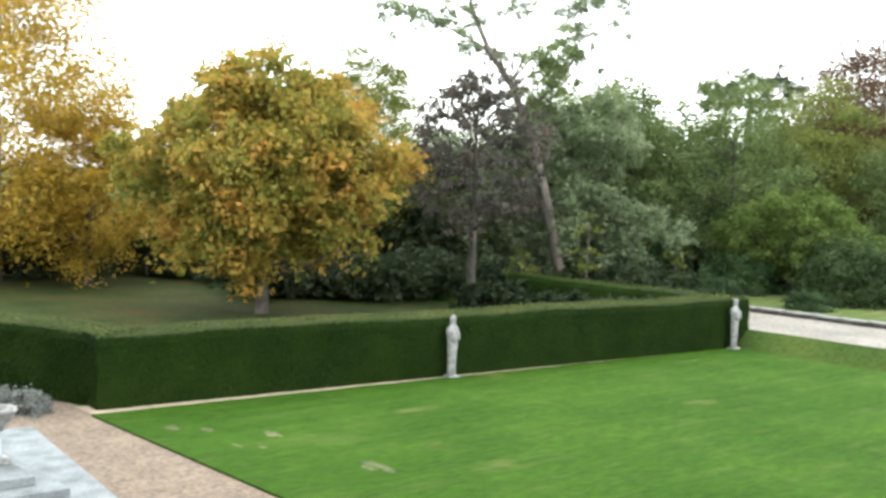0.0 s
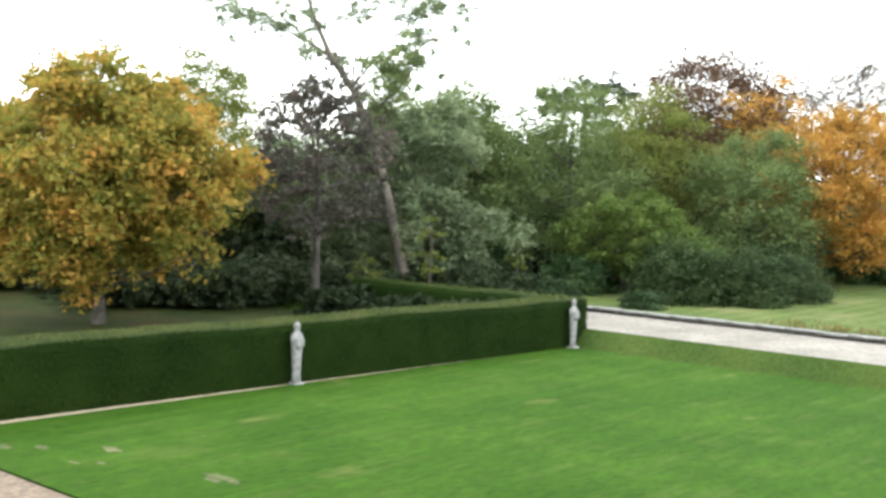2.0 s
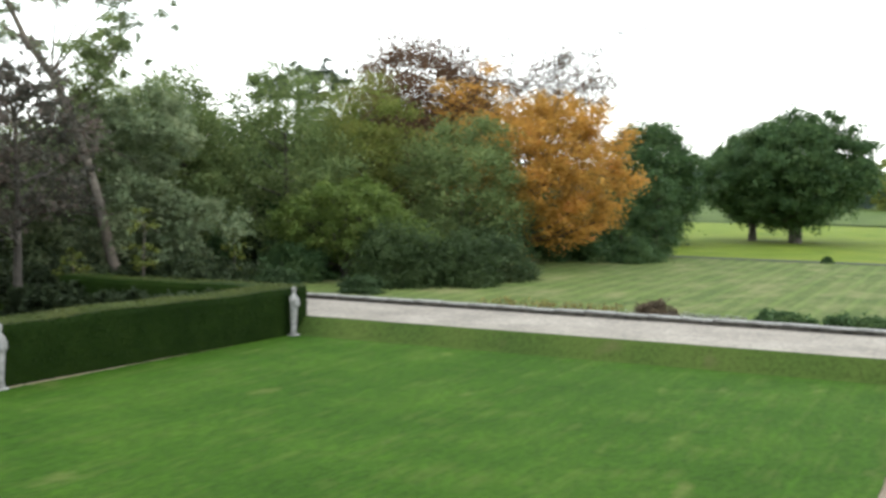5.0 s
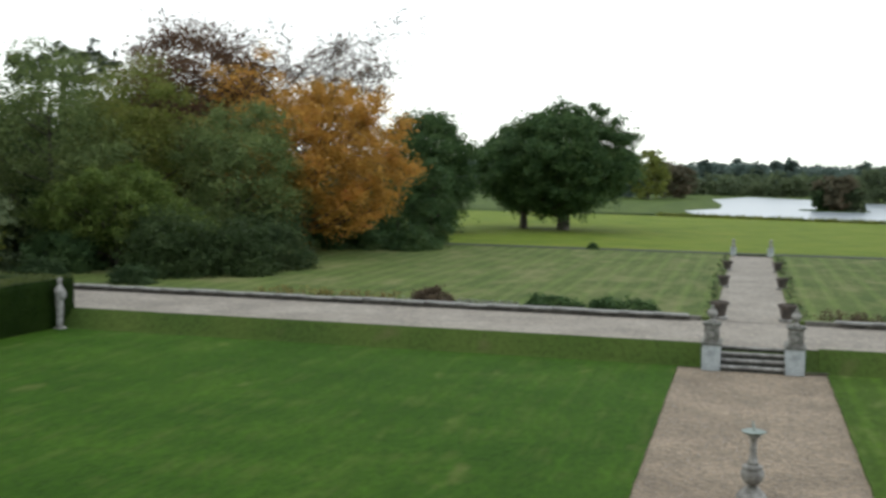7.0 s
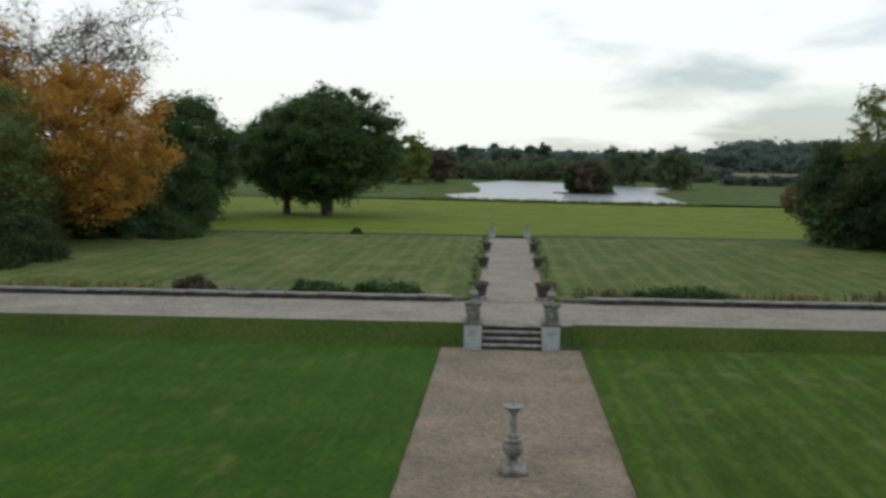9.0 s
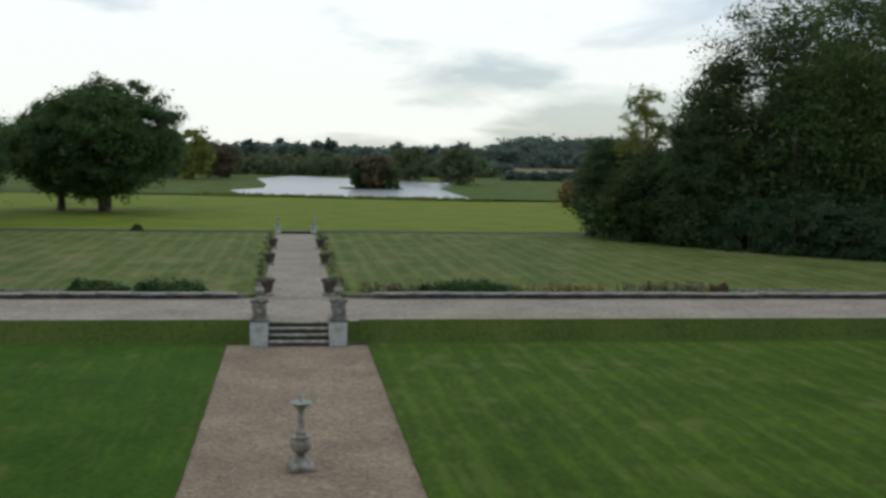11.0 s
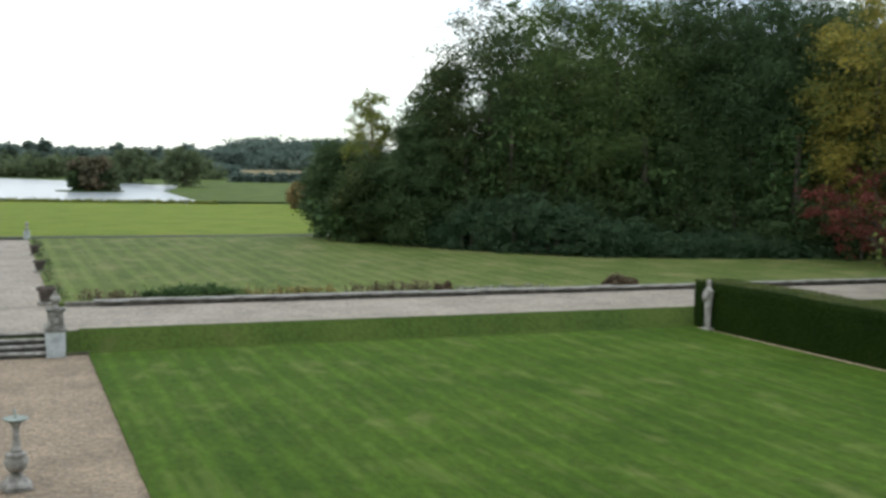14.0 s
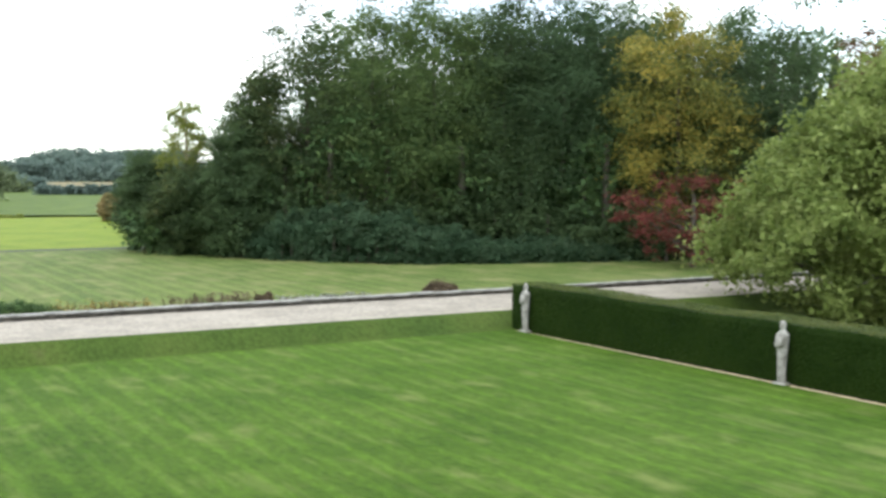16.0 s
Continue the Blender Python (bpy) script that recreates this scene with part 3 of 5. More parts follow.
sheet("lake_bank", [(-100, 119.6), (-20, 123.6), (-5, 121), (10, 119.2), (40, 113.6), (60, 114), (60, 117), (30, 119), (19.3, 121), (18, 115.5), (5, 119.2), (-4.4, 122.6), (-9, 128), (-40, 131), (-100, 130)], UP + 0.02, BANK, "dark rough grass along the lake shore", "bank")
m_water, wn2, wl2, wb = material("lake_water", 0.3)
wb.inputs["Base Color"].default_value = (0.2, 0.23, 0.25, 1)
bump(wn2, wl2, wb, noise_tex(wn2, wl2, 2.2, 3.0, (0.5, 1, 1)), 0.12, 0.05)
sheet("water", [(-5.2, 127), (-4.2, 122), (5, 118.5), (18.8, 114.5), (19.6, 121), (19.9, 135), (20.4, 155), (24, 168), (26.5, 184), (22, 190), (15.5, 207), (0, 226), (-6, 200), (-3.6, 168), (-3.5, 150), (-7.5, 140)], UP + 0.03, m_water, "calm pale lake reflecting the sky", "lake")


# ---- terrace wall ----
rng = np.random.default_rng(5)
tw = empty("wall_terrace", pose(0, WALL_Y, UP), "low weathered stone retaining wall with pale coping", "wall", "", "structure")
bm = bmesh.new()
box(bm, -60, -1.35, -0.02, 0.3, -0.1, 0.14)
part("wall_body", bm, WALLSTONE, tw)
bm = bmesh.new()
box(bm, 1.9, 60, -0.02, 0.3, -0.1, 0.14)
part("wall_body", bm, WALLSTONE, tw)
bm = bmesh.new()
box(bm, -0.55, 0.55, -0.22, 0.2, 0, 0.07, 0.015)
coping = bpy.data.meshes.new("coping")
bm.to_mesh(coping)
bm.free()
coping.materials.append(COPING)
for i in range(106):
    x = -59.4 + 1.12 * i
    if -1.9 < x < 2.4:
        continue
    o = child("coping", coping, tw)
    o.matrix_local = pose(x, 0.05 * rng.normal() * 0.3, 0.14 + 0.008 * rng.normal(), rng.normal() * 0.6, rng.normal() * 0.4, rng.normal() * 0.7)


# ---- hedges ----
def hedge(label, x0, y0, x1, y1, height, width, seed, density=560):
    """A clipped yew hedge: a dark uneven core and a coat of sprigs; the top is paler, as painted sunlight over shaded
    sides.
    """
    rng = np.random.default_rng(seed)
    ln = math.hypot(x1 - x0, y1 - y0)
    root = empty("hedge", pose(x0, y0, 0, 0, 0, math.degrees(math.atan2(y1 - y0, x1 - x0))), label, "hedge")

    def top(u):
        return height + 0.02 * np.sin(u * 0.7 + seed) + 0.012 * np.sin(u * 1.9 + 1.3 * seed)
    n = int(ln * 4)
    sec = [(-0.5, 0.0), (-0.52, 0.5), (-0.5, 0.9), (-0.44, 0.985), (0.44, 0.985), (0.5, 0.9), (0.52, 0.5), (0.5, 0.0)]
    V = []
    for i in range(n + 1):
        u = ln * i / n
        for k, (a, b) in enumerate(sec):
            w = 0.04 * noise.noise(Vector((u * 1.3, k * 2.0, seed)))
            V.append((u, (a * width) + w, b * (float(top(u)) - 0.04) + (w if k in (3, 4) else 0)))
    F = [(i * 8 + k, i * 8 + k + 1, (i + 1) * 8 + k + 1, (i + 1) * 8 + k) for i in range(n) for k in range(7)]
    F += [tuple(j * 8 + k for k in q) for j in (0, n) for q in ((0, 1, 6, 7), (1, 2, 5, 6), (2, 3, 4, 5))]
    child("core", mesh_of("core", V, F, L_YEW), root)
    ns = int(ln * height * density)
    parts = []
    for side in (-1, 1):
        u, h = rng.random(ns) * ln, rng.random(ns) ** 0.9
        p = np.stack([u, side * (width / 2 + 0.03 + 0.045 * rng.random(ns)), h * top(u) * 0.99], axis=1)
        parts.append((p, np.tile((0, side, 0.25), (ns, 1))))
    ne = int(width * height * density)
    for e in (0, 1):
        p = np.stack([np.full(ne, e * ln) + (2 * e - 1) * 0.05 * rng.random(ne), (rng.random(ne) - 0.5) * width, rng.random(ne) * height], axis=1)
        parts.append((p, np.tile((2 * e - 1, 0, 0.2), (ne, 1))))
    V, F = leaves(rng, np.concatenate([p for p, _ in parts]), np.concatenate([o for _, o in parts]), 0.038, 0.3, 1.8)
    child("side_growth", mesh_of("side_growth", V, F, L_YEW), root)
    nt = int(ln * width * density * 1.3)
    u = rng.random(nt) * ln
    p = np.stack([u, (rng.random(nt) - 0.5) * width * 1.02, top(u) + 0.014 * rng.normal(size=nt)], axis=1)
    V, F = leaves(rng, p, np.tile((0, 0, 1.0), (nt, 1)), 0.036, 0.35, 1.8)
    child("top_growth", mesh_of("top_growth", V, F, L_YEW_TOP), root, "top growth coloured paler as if sunlit")
    return root


hedge("long clipped yew hedge beside the lawn", -23.75, 10.5, -21.9, 32.3, 1.62, 1.3, 11)
hedge("clipped yew hedge at the end of the terrace", -23.6, 11.3, -30.5, 7.9, 1.64, 1.3, 12)
hedge("clipped yew hedge running back from the drive", -22.2, 31.9, -31.5, 31.7, 1.62, 1.2, 13, 150)
hedge("long clipped dark yew hedge beside the lawn", 23.5, 10.0, 22.42, 31.7, 1.6, 1.3, 14)


# ---- trees and shrubs ----
TREES = [
    # label, category, at, top, bottom, radius, material, shape, keywords
    ("tall golden-yellow tree with an open crown", "tree", (-50.5, 18.0, 0), 15.5, 1.2, 5.7, L_GOLD, "tall", dict(count=210, twigs=50, per=260, leaf=0.12)),
    ("orange-gold tree at the wood's edge", "tree", (-47.5, 20.9, 0), 8.4, 0.5, 2.9, L_GOLD, "dome", dict(count=90)),
    ("broad horse chestnut turning gold", "tree", (-35.8, 22.5, 0), 9.35, 1.75, 4.9, L_CHESTNUT, "chestnut", dict(count=330, per=270, leaf=0.145, lump=0.2, droop=0.35, offset=(0.1, 0.1), stems=2, trunk=0.3, limbs=30, solid=3.6)),
    ("thin pale green tree behind the chestnut", "tree", (-46.5, 35.2, 0), 11.9, 3.0, 3.3, L_OLIVE, "tall", dict(count=140, per=200, twigs=60)),
    ("dark copper beech with a straight trunk", "tree", (-33.4, 30.9, 0), 10.3, 3.0, 2.9, L_COPPER, "tall", dict(count=150, per=62, lump=0.2, leaf=0.13, twigs=90, limbs=26)),
    ("green tree at the wood's edge", "tree", (-34.7, 42.2, UP), 10.7, 0.6, 2.8, L_WEST, "tall", dict()),
    ("bushy green tree in the west wood", "tree", (-32.0, 46.7, UP), 10.9, 0.6, 3.6, L_WEST, "dome", dict(count=110)),
    ("olive-green tree in the west wood", "tree", (-30.4, 51.2, UP), 10.9, 0.8, 3.3, L_OLIVE, "dome", dict(count=95)),
    ("grey-green tree behind the leaning one", "tree", (-38.0, 44.0, UP), 10.3, 0.6, 2.9, L_WEST, "tall", dict()),
    ("bright green rhododendron on bare stems", "shrub", (-27.4, 44.8, UP), 5.4, 1.2, 3.1, L_FRESH, "dome", dict(count=110, stems=3, lump=0.22)),
    ("maroon-brown autumn tree with bare tips", "tree", (-32.4, 61.8, UP), 13.8, 2.0, 5.8, L_MAROON, "dome", dict(count=230, per=300, leaf=0.11, lump=0.26, twigs=140)),
    ("green tree beside the orange one", "tree", (-24.9, 52.2, UP), 8.6, 0.6, 3.3, L_WEST, "dome", dict(count=110)),
    ("yellow-orange tree behind the green ones", "tree", (-28.0, 60.0, UP), 12.0, 3.0, 3.2, L_ORANGE, "dome", dict(count=90, per=110)),
    ("orange autumn tree over the far lawn", "tree", (-23.9, 57.2, UP), 10.0, 1.7, 4.3, L_ORANGE, "dome", dict(count=210, per=220, leaf=0.11, offset=(1.7, 0.7), lump=0.22, trunk=0.35, limbs=40, twigs=60, droop=0.15)),
    ("dark evergreen at the lawn's corner", "tree", (-18.6, 66.0, UP), 5.6, 0.6, 1.6, L_DARK, "tall", dict(count=50)),
    ("dark oak by the park meadow", "tree", (-23.0, 80.4, UP), 9.4, 1.0, 3.7, L_DARK, "round", dict(count=150, leaf=0.15)),
    ("broad dark park oak with two trunks", "tree", (-14.1, 88.4, UP), 10.3, 1.8, 5.4, L_DARK, "chestnut", dict(count=330, per=230, leaf=0.16, lump=0.21, stems=2, trunk=0.55, limbs=24, solid=4.5, spurs=((-9.4, 88.0, 7.6), (-9.0, 88.2, 7.9), (-10.2, 88.0, 9.0), (-11.2, 88.0, 9.9), (-12.0, 88.2, 10.2)))),
    ("lower dark park oak beside the broad one", "tree", (-17.6, 90.0, UP), 8.9, 2.0, 4.1, L_DARK, "dome", dict(count=200, per=230, leaf=0.16, lump=0.22, trunk=0.32, limbs=16, solid=4.5)),
    ("bushy green tree at the wood's end", "tree", (18.7, 65.3, UP), 6.4, 0.5, 1.8, L_GREEN, "dome", dict()),
    ("low green tree at the wood's edge", "tree", (19.8, 61.6, UP), 5.8, 0.5, 2.0, L_MIXED, "dome", dict()),
    ("slender birch with sparse leaves", "tree", (20.3, 63.0, UP), 9.7, 4.0, 1.5, L_OLIVE, "tall", dict(count=60, per=110, lump=0.3, bark=PALE_BARK, twigs=30)),
    ("grey-green tree at the wood's edge", "tree", (21.8, 59.2, UP), 7.6, 0.5, 2.2, L_GREEN, "tall", dict()),
    ("tall tree turning brown at the tips", "tree", (23.8, 60.6, UP), 11.7, 0.9, 2.5, L_MIXED, "tall", dict(twigs=30)),
    ("tall woodland tree with turning leaves", "tree", (26.3, 59.5, UP), 15.2, 0.9, 3.5, L_MIXED, "tall", dict(count=120, twigs=25)),
    ("tall woodland tree with turning leaves", "tree", (29.8, 58.0, UP), 16.2, 0.9, 3.8, L_EAST, "tall", dict(count=120)),
    ("tall green woodland tree", "tree", (33.0, 56.5, UP), 16.9, 0.9, 4.2, L_EAST, "tall", dict(count=170, lump=0.27, per=330)),
    ("tall green woodland tree", "tree", (36.9, 54.9, UP), 17.3, 0.9, 4.1, L_GREEN, "tall", dict(count=170, lump=0.27, per=330)),
    ("tall dark green woodland tree", "tree", (40.1, 53.4, UP), 17.0, 0.9, 4.1, L_POND, "tall", dict(count=170, lump=0.27, per=330)),
    ("tall green woodland tree", "tree", (43.0, 52.1, UP), 17.0, 0.9, 3.3, L_GREEN, "tall", dict(count=140)),
    ("tall green tree at the back of the east wood", "tree", (45.2, 51.0, UP), 15.9, 1.0, 3.6, L_POND, "tall", dict()),
    ("tall green tree at the back of the east wood", "tree", (49.6, 49.4, UP), 15.6, 1.0, 3.4, L_GREEN, "tall", dict()),
    ("dark tree between the beech and the leaning one", "tree", (-41.9, 40.1, UP), 7.8, 0.6, 2.6, L_WEST, "dome", dict()),
    ("soft green tree behind the leaning trunk", "tree", (-41.2, 43.6, UP), 9.6, 0.6, 2.5, L_WEST, "dome", dict()),
    ("dark tree behind the copper beech", "tree", (-45.3, 39.4, UP), 8.2, 0.6, 2.6, L_BLUE, "dome", dict()),
    ("yellowing woodland tree beside the green wood", "tree", (43.0, 46.8, UP), 14.3, 1.6, 4.2, L_YELLOWING, "dome", dict(count=150, per=230, leaf=0.12, lump=0.24, solid=3.0)),
    ("dark green woodland tree", "tree", (47.9, 43.8, UP), 14.3, 1.0, 3.4, L_GREEN, "tall", dict(count=110)),
    ("low red Japanese maple", "tree", (40.4, 42.6, UP), 5.4, 1.0, 4.5, L_RED, "flat", dict(count=90, per=90, lump=0.2)),
    ("broad lime-green tree behind the hedge", "tree", (36.9, 26.6, 0), 10.0, -0.3, 7.0, L_LIME, "cone", dict(count=500, per=230, leaf=0.145, lump=0.18, trunk=0.35, limbs=24, solid=4.5, droop=-0.1)),
    ("brown autumn tree beyond the wood", "tree", (52.3, 41.5, UP), 13.2, 2.0, 2.4, L_MAROON, "round", dict()),
]
for i, (label, category, at, top, bottom, radius, mat, shape, kw) in enumerate(TREES):
    tree(label, category, at, top, bottom, radius, mat, 100 + i, shape, **kw)


def polar(az, d):
    return d * math.sin(radians(az)), d * math.cos(radians(az))


def aloft(az, el, d):
    """The place d metres off, at a bearing and a height angle from the balcony."""
    return np.array((*polar(az, d), EYE + d * math.tan(radians(el))))


def shaped_tree(label, at, limbs, clumps, bark, seed):
    """A tree of one's own habit: limbs are lists of places with radii, clumps groups of places with a size, leaf count and material."""
    rng = np.random.default_rng(seed)
    root = empty("tree", pose(*at), label, "tree")
    V, F = tubes([[(*(p - np.array(at)), r) for p, r in line] for line in limbs], 9)
    child("trunk", mesh_of("trunk", V, F, bark, True), root)
    for places, size, per, leaf, mat, tag in clumps:
        cl = np.array([p - np.array(at) for p in places])
        cl = np.concatenate([cl + rng.normal(size=cl.shape) * size * 0.55 * np.array((1, 1, 0.75)) for _ in range(8)])
        per = per * 2 // 3
        pos, out = crown_points(rng, cl, per, size * rng.uniform(0.25, 0.65, len(cl)), 0.6)
        V, F = leaves(rng, pos, out, leaf, 0.9, 2.2)
        child("crown", mesh_of("crown", V, F, mat), root, tag)
    return root


def bare_tree(label, at, top, radius, mat, seed):
    """A nearly leafless crown: limbs that fork again and again into fine twigs, a few withered leaves on the lower ones."""
    rng = np.random.default_rng(seed)
    root = empty("tree", pose(*at), label, "tree")
    height = top - at[2]
    lines, tips = [], []

    def fork(p, d, length, r, depth):
        q, path = p, [(*p, r)]
        for i in range(3):
            d = d + 0.16 * rng.normal(size=3) + np.array((0, 0, 0.06 if depth > 1 else -0.03))
            d = d / np.linalg.norm(d)
            q = q + d * length / 3
            path.append((*q, r * (1 - 0.2 * (i + 1))))
        lines.append(path)
        if depth == 0:
            tips.append(q)
            return
        for k in range(4 if depth > 1 else 3):
            i = 3 if k == 0 else int(rng.integers(1, 4))
            turn = d + rng.normal(size=3) * (0.3 if k == 0 else 0.75)
            fork(np.array(path[i][:3]), turn / np.linalg.norm(turn), length * rng.uniform(0.55, 0.78), max(path[i][3] * 0.6, 0.017), depth - 1)
    lines.append([(0, 0, -0.15, 0.34), (0.1, 0, height * 0.2, 0.26), (0.05, 0.1, height * 0.42, 0.2)])
    for k in range(9):
        a = 2.4 * k + rng.normal() * 0.2
        d = np.array((math.cos(a) * 0.75, math.sin(a) * 0.75, rng.uniform(0.3, 0.95)))
        fork(np.array((0.05, 0.1, height * (0.36 + 0.016 * k))), d / np.linalg.norm(d), 0.36 * max(radius, height * 0.5), 0.11, 4)
    ends = np.array([line[-1][:3] for line in lines[1:]])
    wide, high = np.percentile(np.hypot(ends[:, 0], ends[:, 1]), 96), np.percentile(ends[:, 2], 99)
    lines = [[(x * radius / wide, y * radius / wide, z * height / high, r) for x, y, z, r in line] for line in lines]
    V, F = tubes(lines, 4)
    child("trunk", mesh_of("trunk", V, F, BARK, True), root)
    ends = np.array([line[-1][:3] for line in lines[1:]])
    ends = ends[rng.random(len(ends)) < np.clip(1.1 - ends[:, 2] / height, 0.02, 1)]
    pos = np.repeat(ends, 6, axis=0) + rng.normal(size=(6 * len(ends), 3)) * 0.22
    V, F = leaves(rng, pos, np.tile((0, 0, 0.8), (len(pos), 1)), 0.11)
    child("crown", mesh_of("crown", V, F, mat), root, "few withered leaves")
    return root


bare_tree("half-bare tree with fine twigs", (-25.8, 64.6, UP), 14.6, 6.0, L_MAROON, 114)

LD = 49.0
main = [aloft(a, e, LD) for a, e in ((-42.2, -6.6), (-43.0, -3.8), (-43.6, -1.0), (-44.4, 1.9), (-45.6, 4.7), (-46.7, 6.2), (-47.7, 8.4), (-48.0, 10.0))]
side = [aloft(a, e, LD) for a, e in ((-44.9, 3.4), (-43.5, 4.4), (-42.5, 5.9), (-42.4, 7.3), (-41.9, 9.0))]
west = [aloft(a, e, LD) for a, e in ((-46.7, 6.2), (-48.1, 7.1), (-49.6, 7.6), (-51.5, 8.2))]
low = [aloft(a, e, LD + 0.9) for a, e in ((-45.4, -0.5), (-44.4, -1.0), (-42.7, -0.7), (-41.0, -1.2), (-39.8, -2.3), (-38.6, -2.2), (-42.6, -2.9), (-40.9, -3.4), (-39.4, -3.7), (-46.3, -0.8), (-46.1, -2.4), (-45.6, -3.7), (-45.4, 0.9), (-44.6, -3.0), (-43.5, -4.1), (-41.9, -2.0))]
middle = [aloft(a, e, LD + 1.2) for a, e in ((-41.1, 2.2), (-42.8, 1.9), (-44.0, 2.2), (-40.5, 3.2), (-41.6, 0.5), (-40.0, 1.4), (-43.0, 3.1), (-42.4, 0.6))]
olive = [aloft(a, e, LD) for a, e in ((-43.7, 6.4), (-44.1, 5.4), (-43.2, 4.8), (-43.9, 4.2), (-44.2, 3.3), (-43.1, 5.9))]
wisps = [aloft(a, e, LD) for a, e in ((-51.9, 8.4), (-49.6, 7.8), (-47.9, 8.6), (-45.2, 8.7), (-43.3, 8.5), (-41.7, 8.8), (-40.0, 8.7), (-46.4, 9.3), (-44.4, 9.6))]
branches = [[(p, 0.27 - 0.028 * i) for i, p in enumerate(main)], [(p, 0.09 - 0.017 * i) for i, p in enumerate(side)], [(p, 0.07 - 0.017 * i) for i, p in enumerate(west)]]
branches += [[(main[4], 0.06), ((main[4] + w) / 2 + np.array((0, 0, 0.4)), 0.04), (w, 0.012)] for w in wisps[2:6]]
branches += [[(main[2] * 0.6 + main[1] * 0.4, 0.06), ((main[2] + w) / 2, 0.04), (w, 0.012)] for w in low[::2]]
branches += [[(main[3], 0.06), ((main[3] + w) / 2, 0.04), (w, 0.012)] for w in middle[::2]]
shaped_tree("leaning blue-green tree with a bare pale trunk", tuple(main[0]), branches, [
    (low, 1.3, 420, 0.1, L_BLUE, "drooping grey-green lower foliage"),
    (middle, 1.5, 330, 0.1, L_BLUE, "thin blue-green middle foliage"),
    (olive, 1.15, 170, 0.09, L_WISP, "dense olive-green tuft"),
    (wisps + side[2:] + west[1:] + main[5:], 1.0, 210, 0.06, L_BLUE, "sparse wisps at the top")], TAN_BARK, 41)

CD = 67.0
tiers = [aloft(a, e, CD) for a, e in ((-35.9, 4.5), (-35.2, 4.7), (-34.5, 4.9), (-33.7, 5.2), (-33.1, 5.0), (-32.4, 5.1), (-31.8, 4.8), (-34.6, 4.1), (-33.4, 4.0), (-35.4, 4.0), (-32.4, 4.2))]
stem = [aloft(-33.8, e, CD) for e in (-4.1, -1.0, 2.0, 5.0)]
shaped_tree("flat-topped dark cedar above the wood", tuple(stem[0]), [[(p, 0.4 - 0.1 * i) for i, p in enumerate(stem)]] + [[(stem[2] * 0.4 + stem[3] * 0.6, 0.1), (w, 0.03)] for w in tiers],
            [(tiers, 0.75, 190, 0.075, L_PINE, "")], BARK, 42)


def wood_mass(label, places, mat, seed, leaf=0.6, per=70, name="wood", trim=False):
    """A far or deep wood that nobody could count, as joined clumps. places: x, y, z, radius, height."""
    rng = np.random.default_rng(seed)
    pos, out, lines = [], [], []
    for x, y, z, r, h in places:
        k = 11
        d = rng.normal(size=(k, 3))
        d[:, 2] = np.abs(d[:, 2])
        d /= np.linalg.norm(d, axis=1, keepdims=True)
        cl = np.array((x, y, z + h * 0.3)) + d * np.array((r * 0.7, r * 0.7, h * 0.55)) * rng.uniform(0.5, 1, (k, 1))
        cl[:3, 2] = z + h * 0.15
        p, o = crown_points(rng, cl, per, np.full(k, 0.55 * r), 0.9)
        p[:, 2] = np.maximum(p[:, 2], z)
        if trim:
            p[:, 2] = np.minimum(p[:, 2], z + h * rng.uniform(0.78, 0.97, len(p)))
        pos.append(p)
        out.append(o)
        lines.append([(x, y, z - 0.2, 0.03 * h), (x, y, z + h * 0.6, 0.012 * h)])
    root = empty(name, pose(0, 0, 0), label, "wood", "", "stuff")
    V, F = leaves(rng, np.concatenate(pos), np.concatenate(out), leaf)
    tagged(child("canopy", mesh_of("canopy", V, F, mat), root), kind="stuff")
    V, F = tubes(lines, 5)
    tagged(child("trunks", mesh_of("trunks", V, F, BARK, True), root), kind="stuff")
    return root


rng = np.random.default_rng(21)
far = []
for i in range(80):
    az = -24 + 35 * i / 79 + 0.15 * rng.normal()
    d = 430 + 60 * rng.random()
    far.append((*polar(az, d), UP, 6 + 4 * rng.random(), 7.6 + 3.6 * rng.random() ** 2))
for i in range(60):
    az = -20 + 31 * i / 59 + 0.2 * rng.normal()
    d = 262 + 40 * rng.random()
    far.append((*polar(az, d), UP, 4, 2.4 + 0.8 * rng.random()))
for i in range(60):
    az = -26 + 56 * i / 59
    d = 420 + 30 * rng.random()
    far.append((*polar(az, d), UP, 9, 7.5 + 1.5 * rng.random()))
for i in range(46):
    az = 10.4 + 7.5 * i / 45
    d = 470 + 40 * rng.random()
    far.append((*polar(az, d), UP, 9 + 2 * rng.random(), (13.4 + 1.2 * rng.random()) * min(1.0, 0.72 + 0.25 * (az - 10.4))))
for az, r, h in ((-0.6, 2.6, 10.9), (0.4, 3.0, 10.3), (1.3, 3.6, 10.6), (2.0, 3.4, 10.8), (-3.0, 3.5, 9.6), (5.4, 4.0, 9.8), (7.1, 4.5, 9.9), (8.6, 4.0, 10.2), (-6.5, 5.0, 10.5), (-2.0, 3.2, 9.8)):
    far.append((*polar(az, 395), UP, r, h))
wood_mass("distant dark tree line on the horizon with haze in its colour", far, L_FAR, 22, 1.1, 60, trim=True)

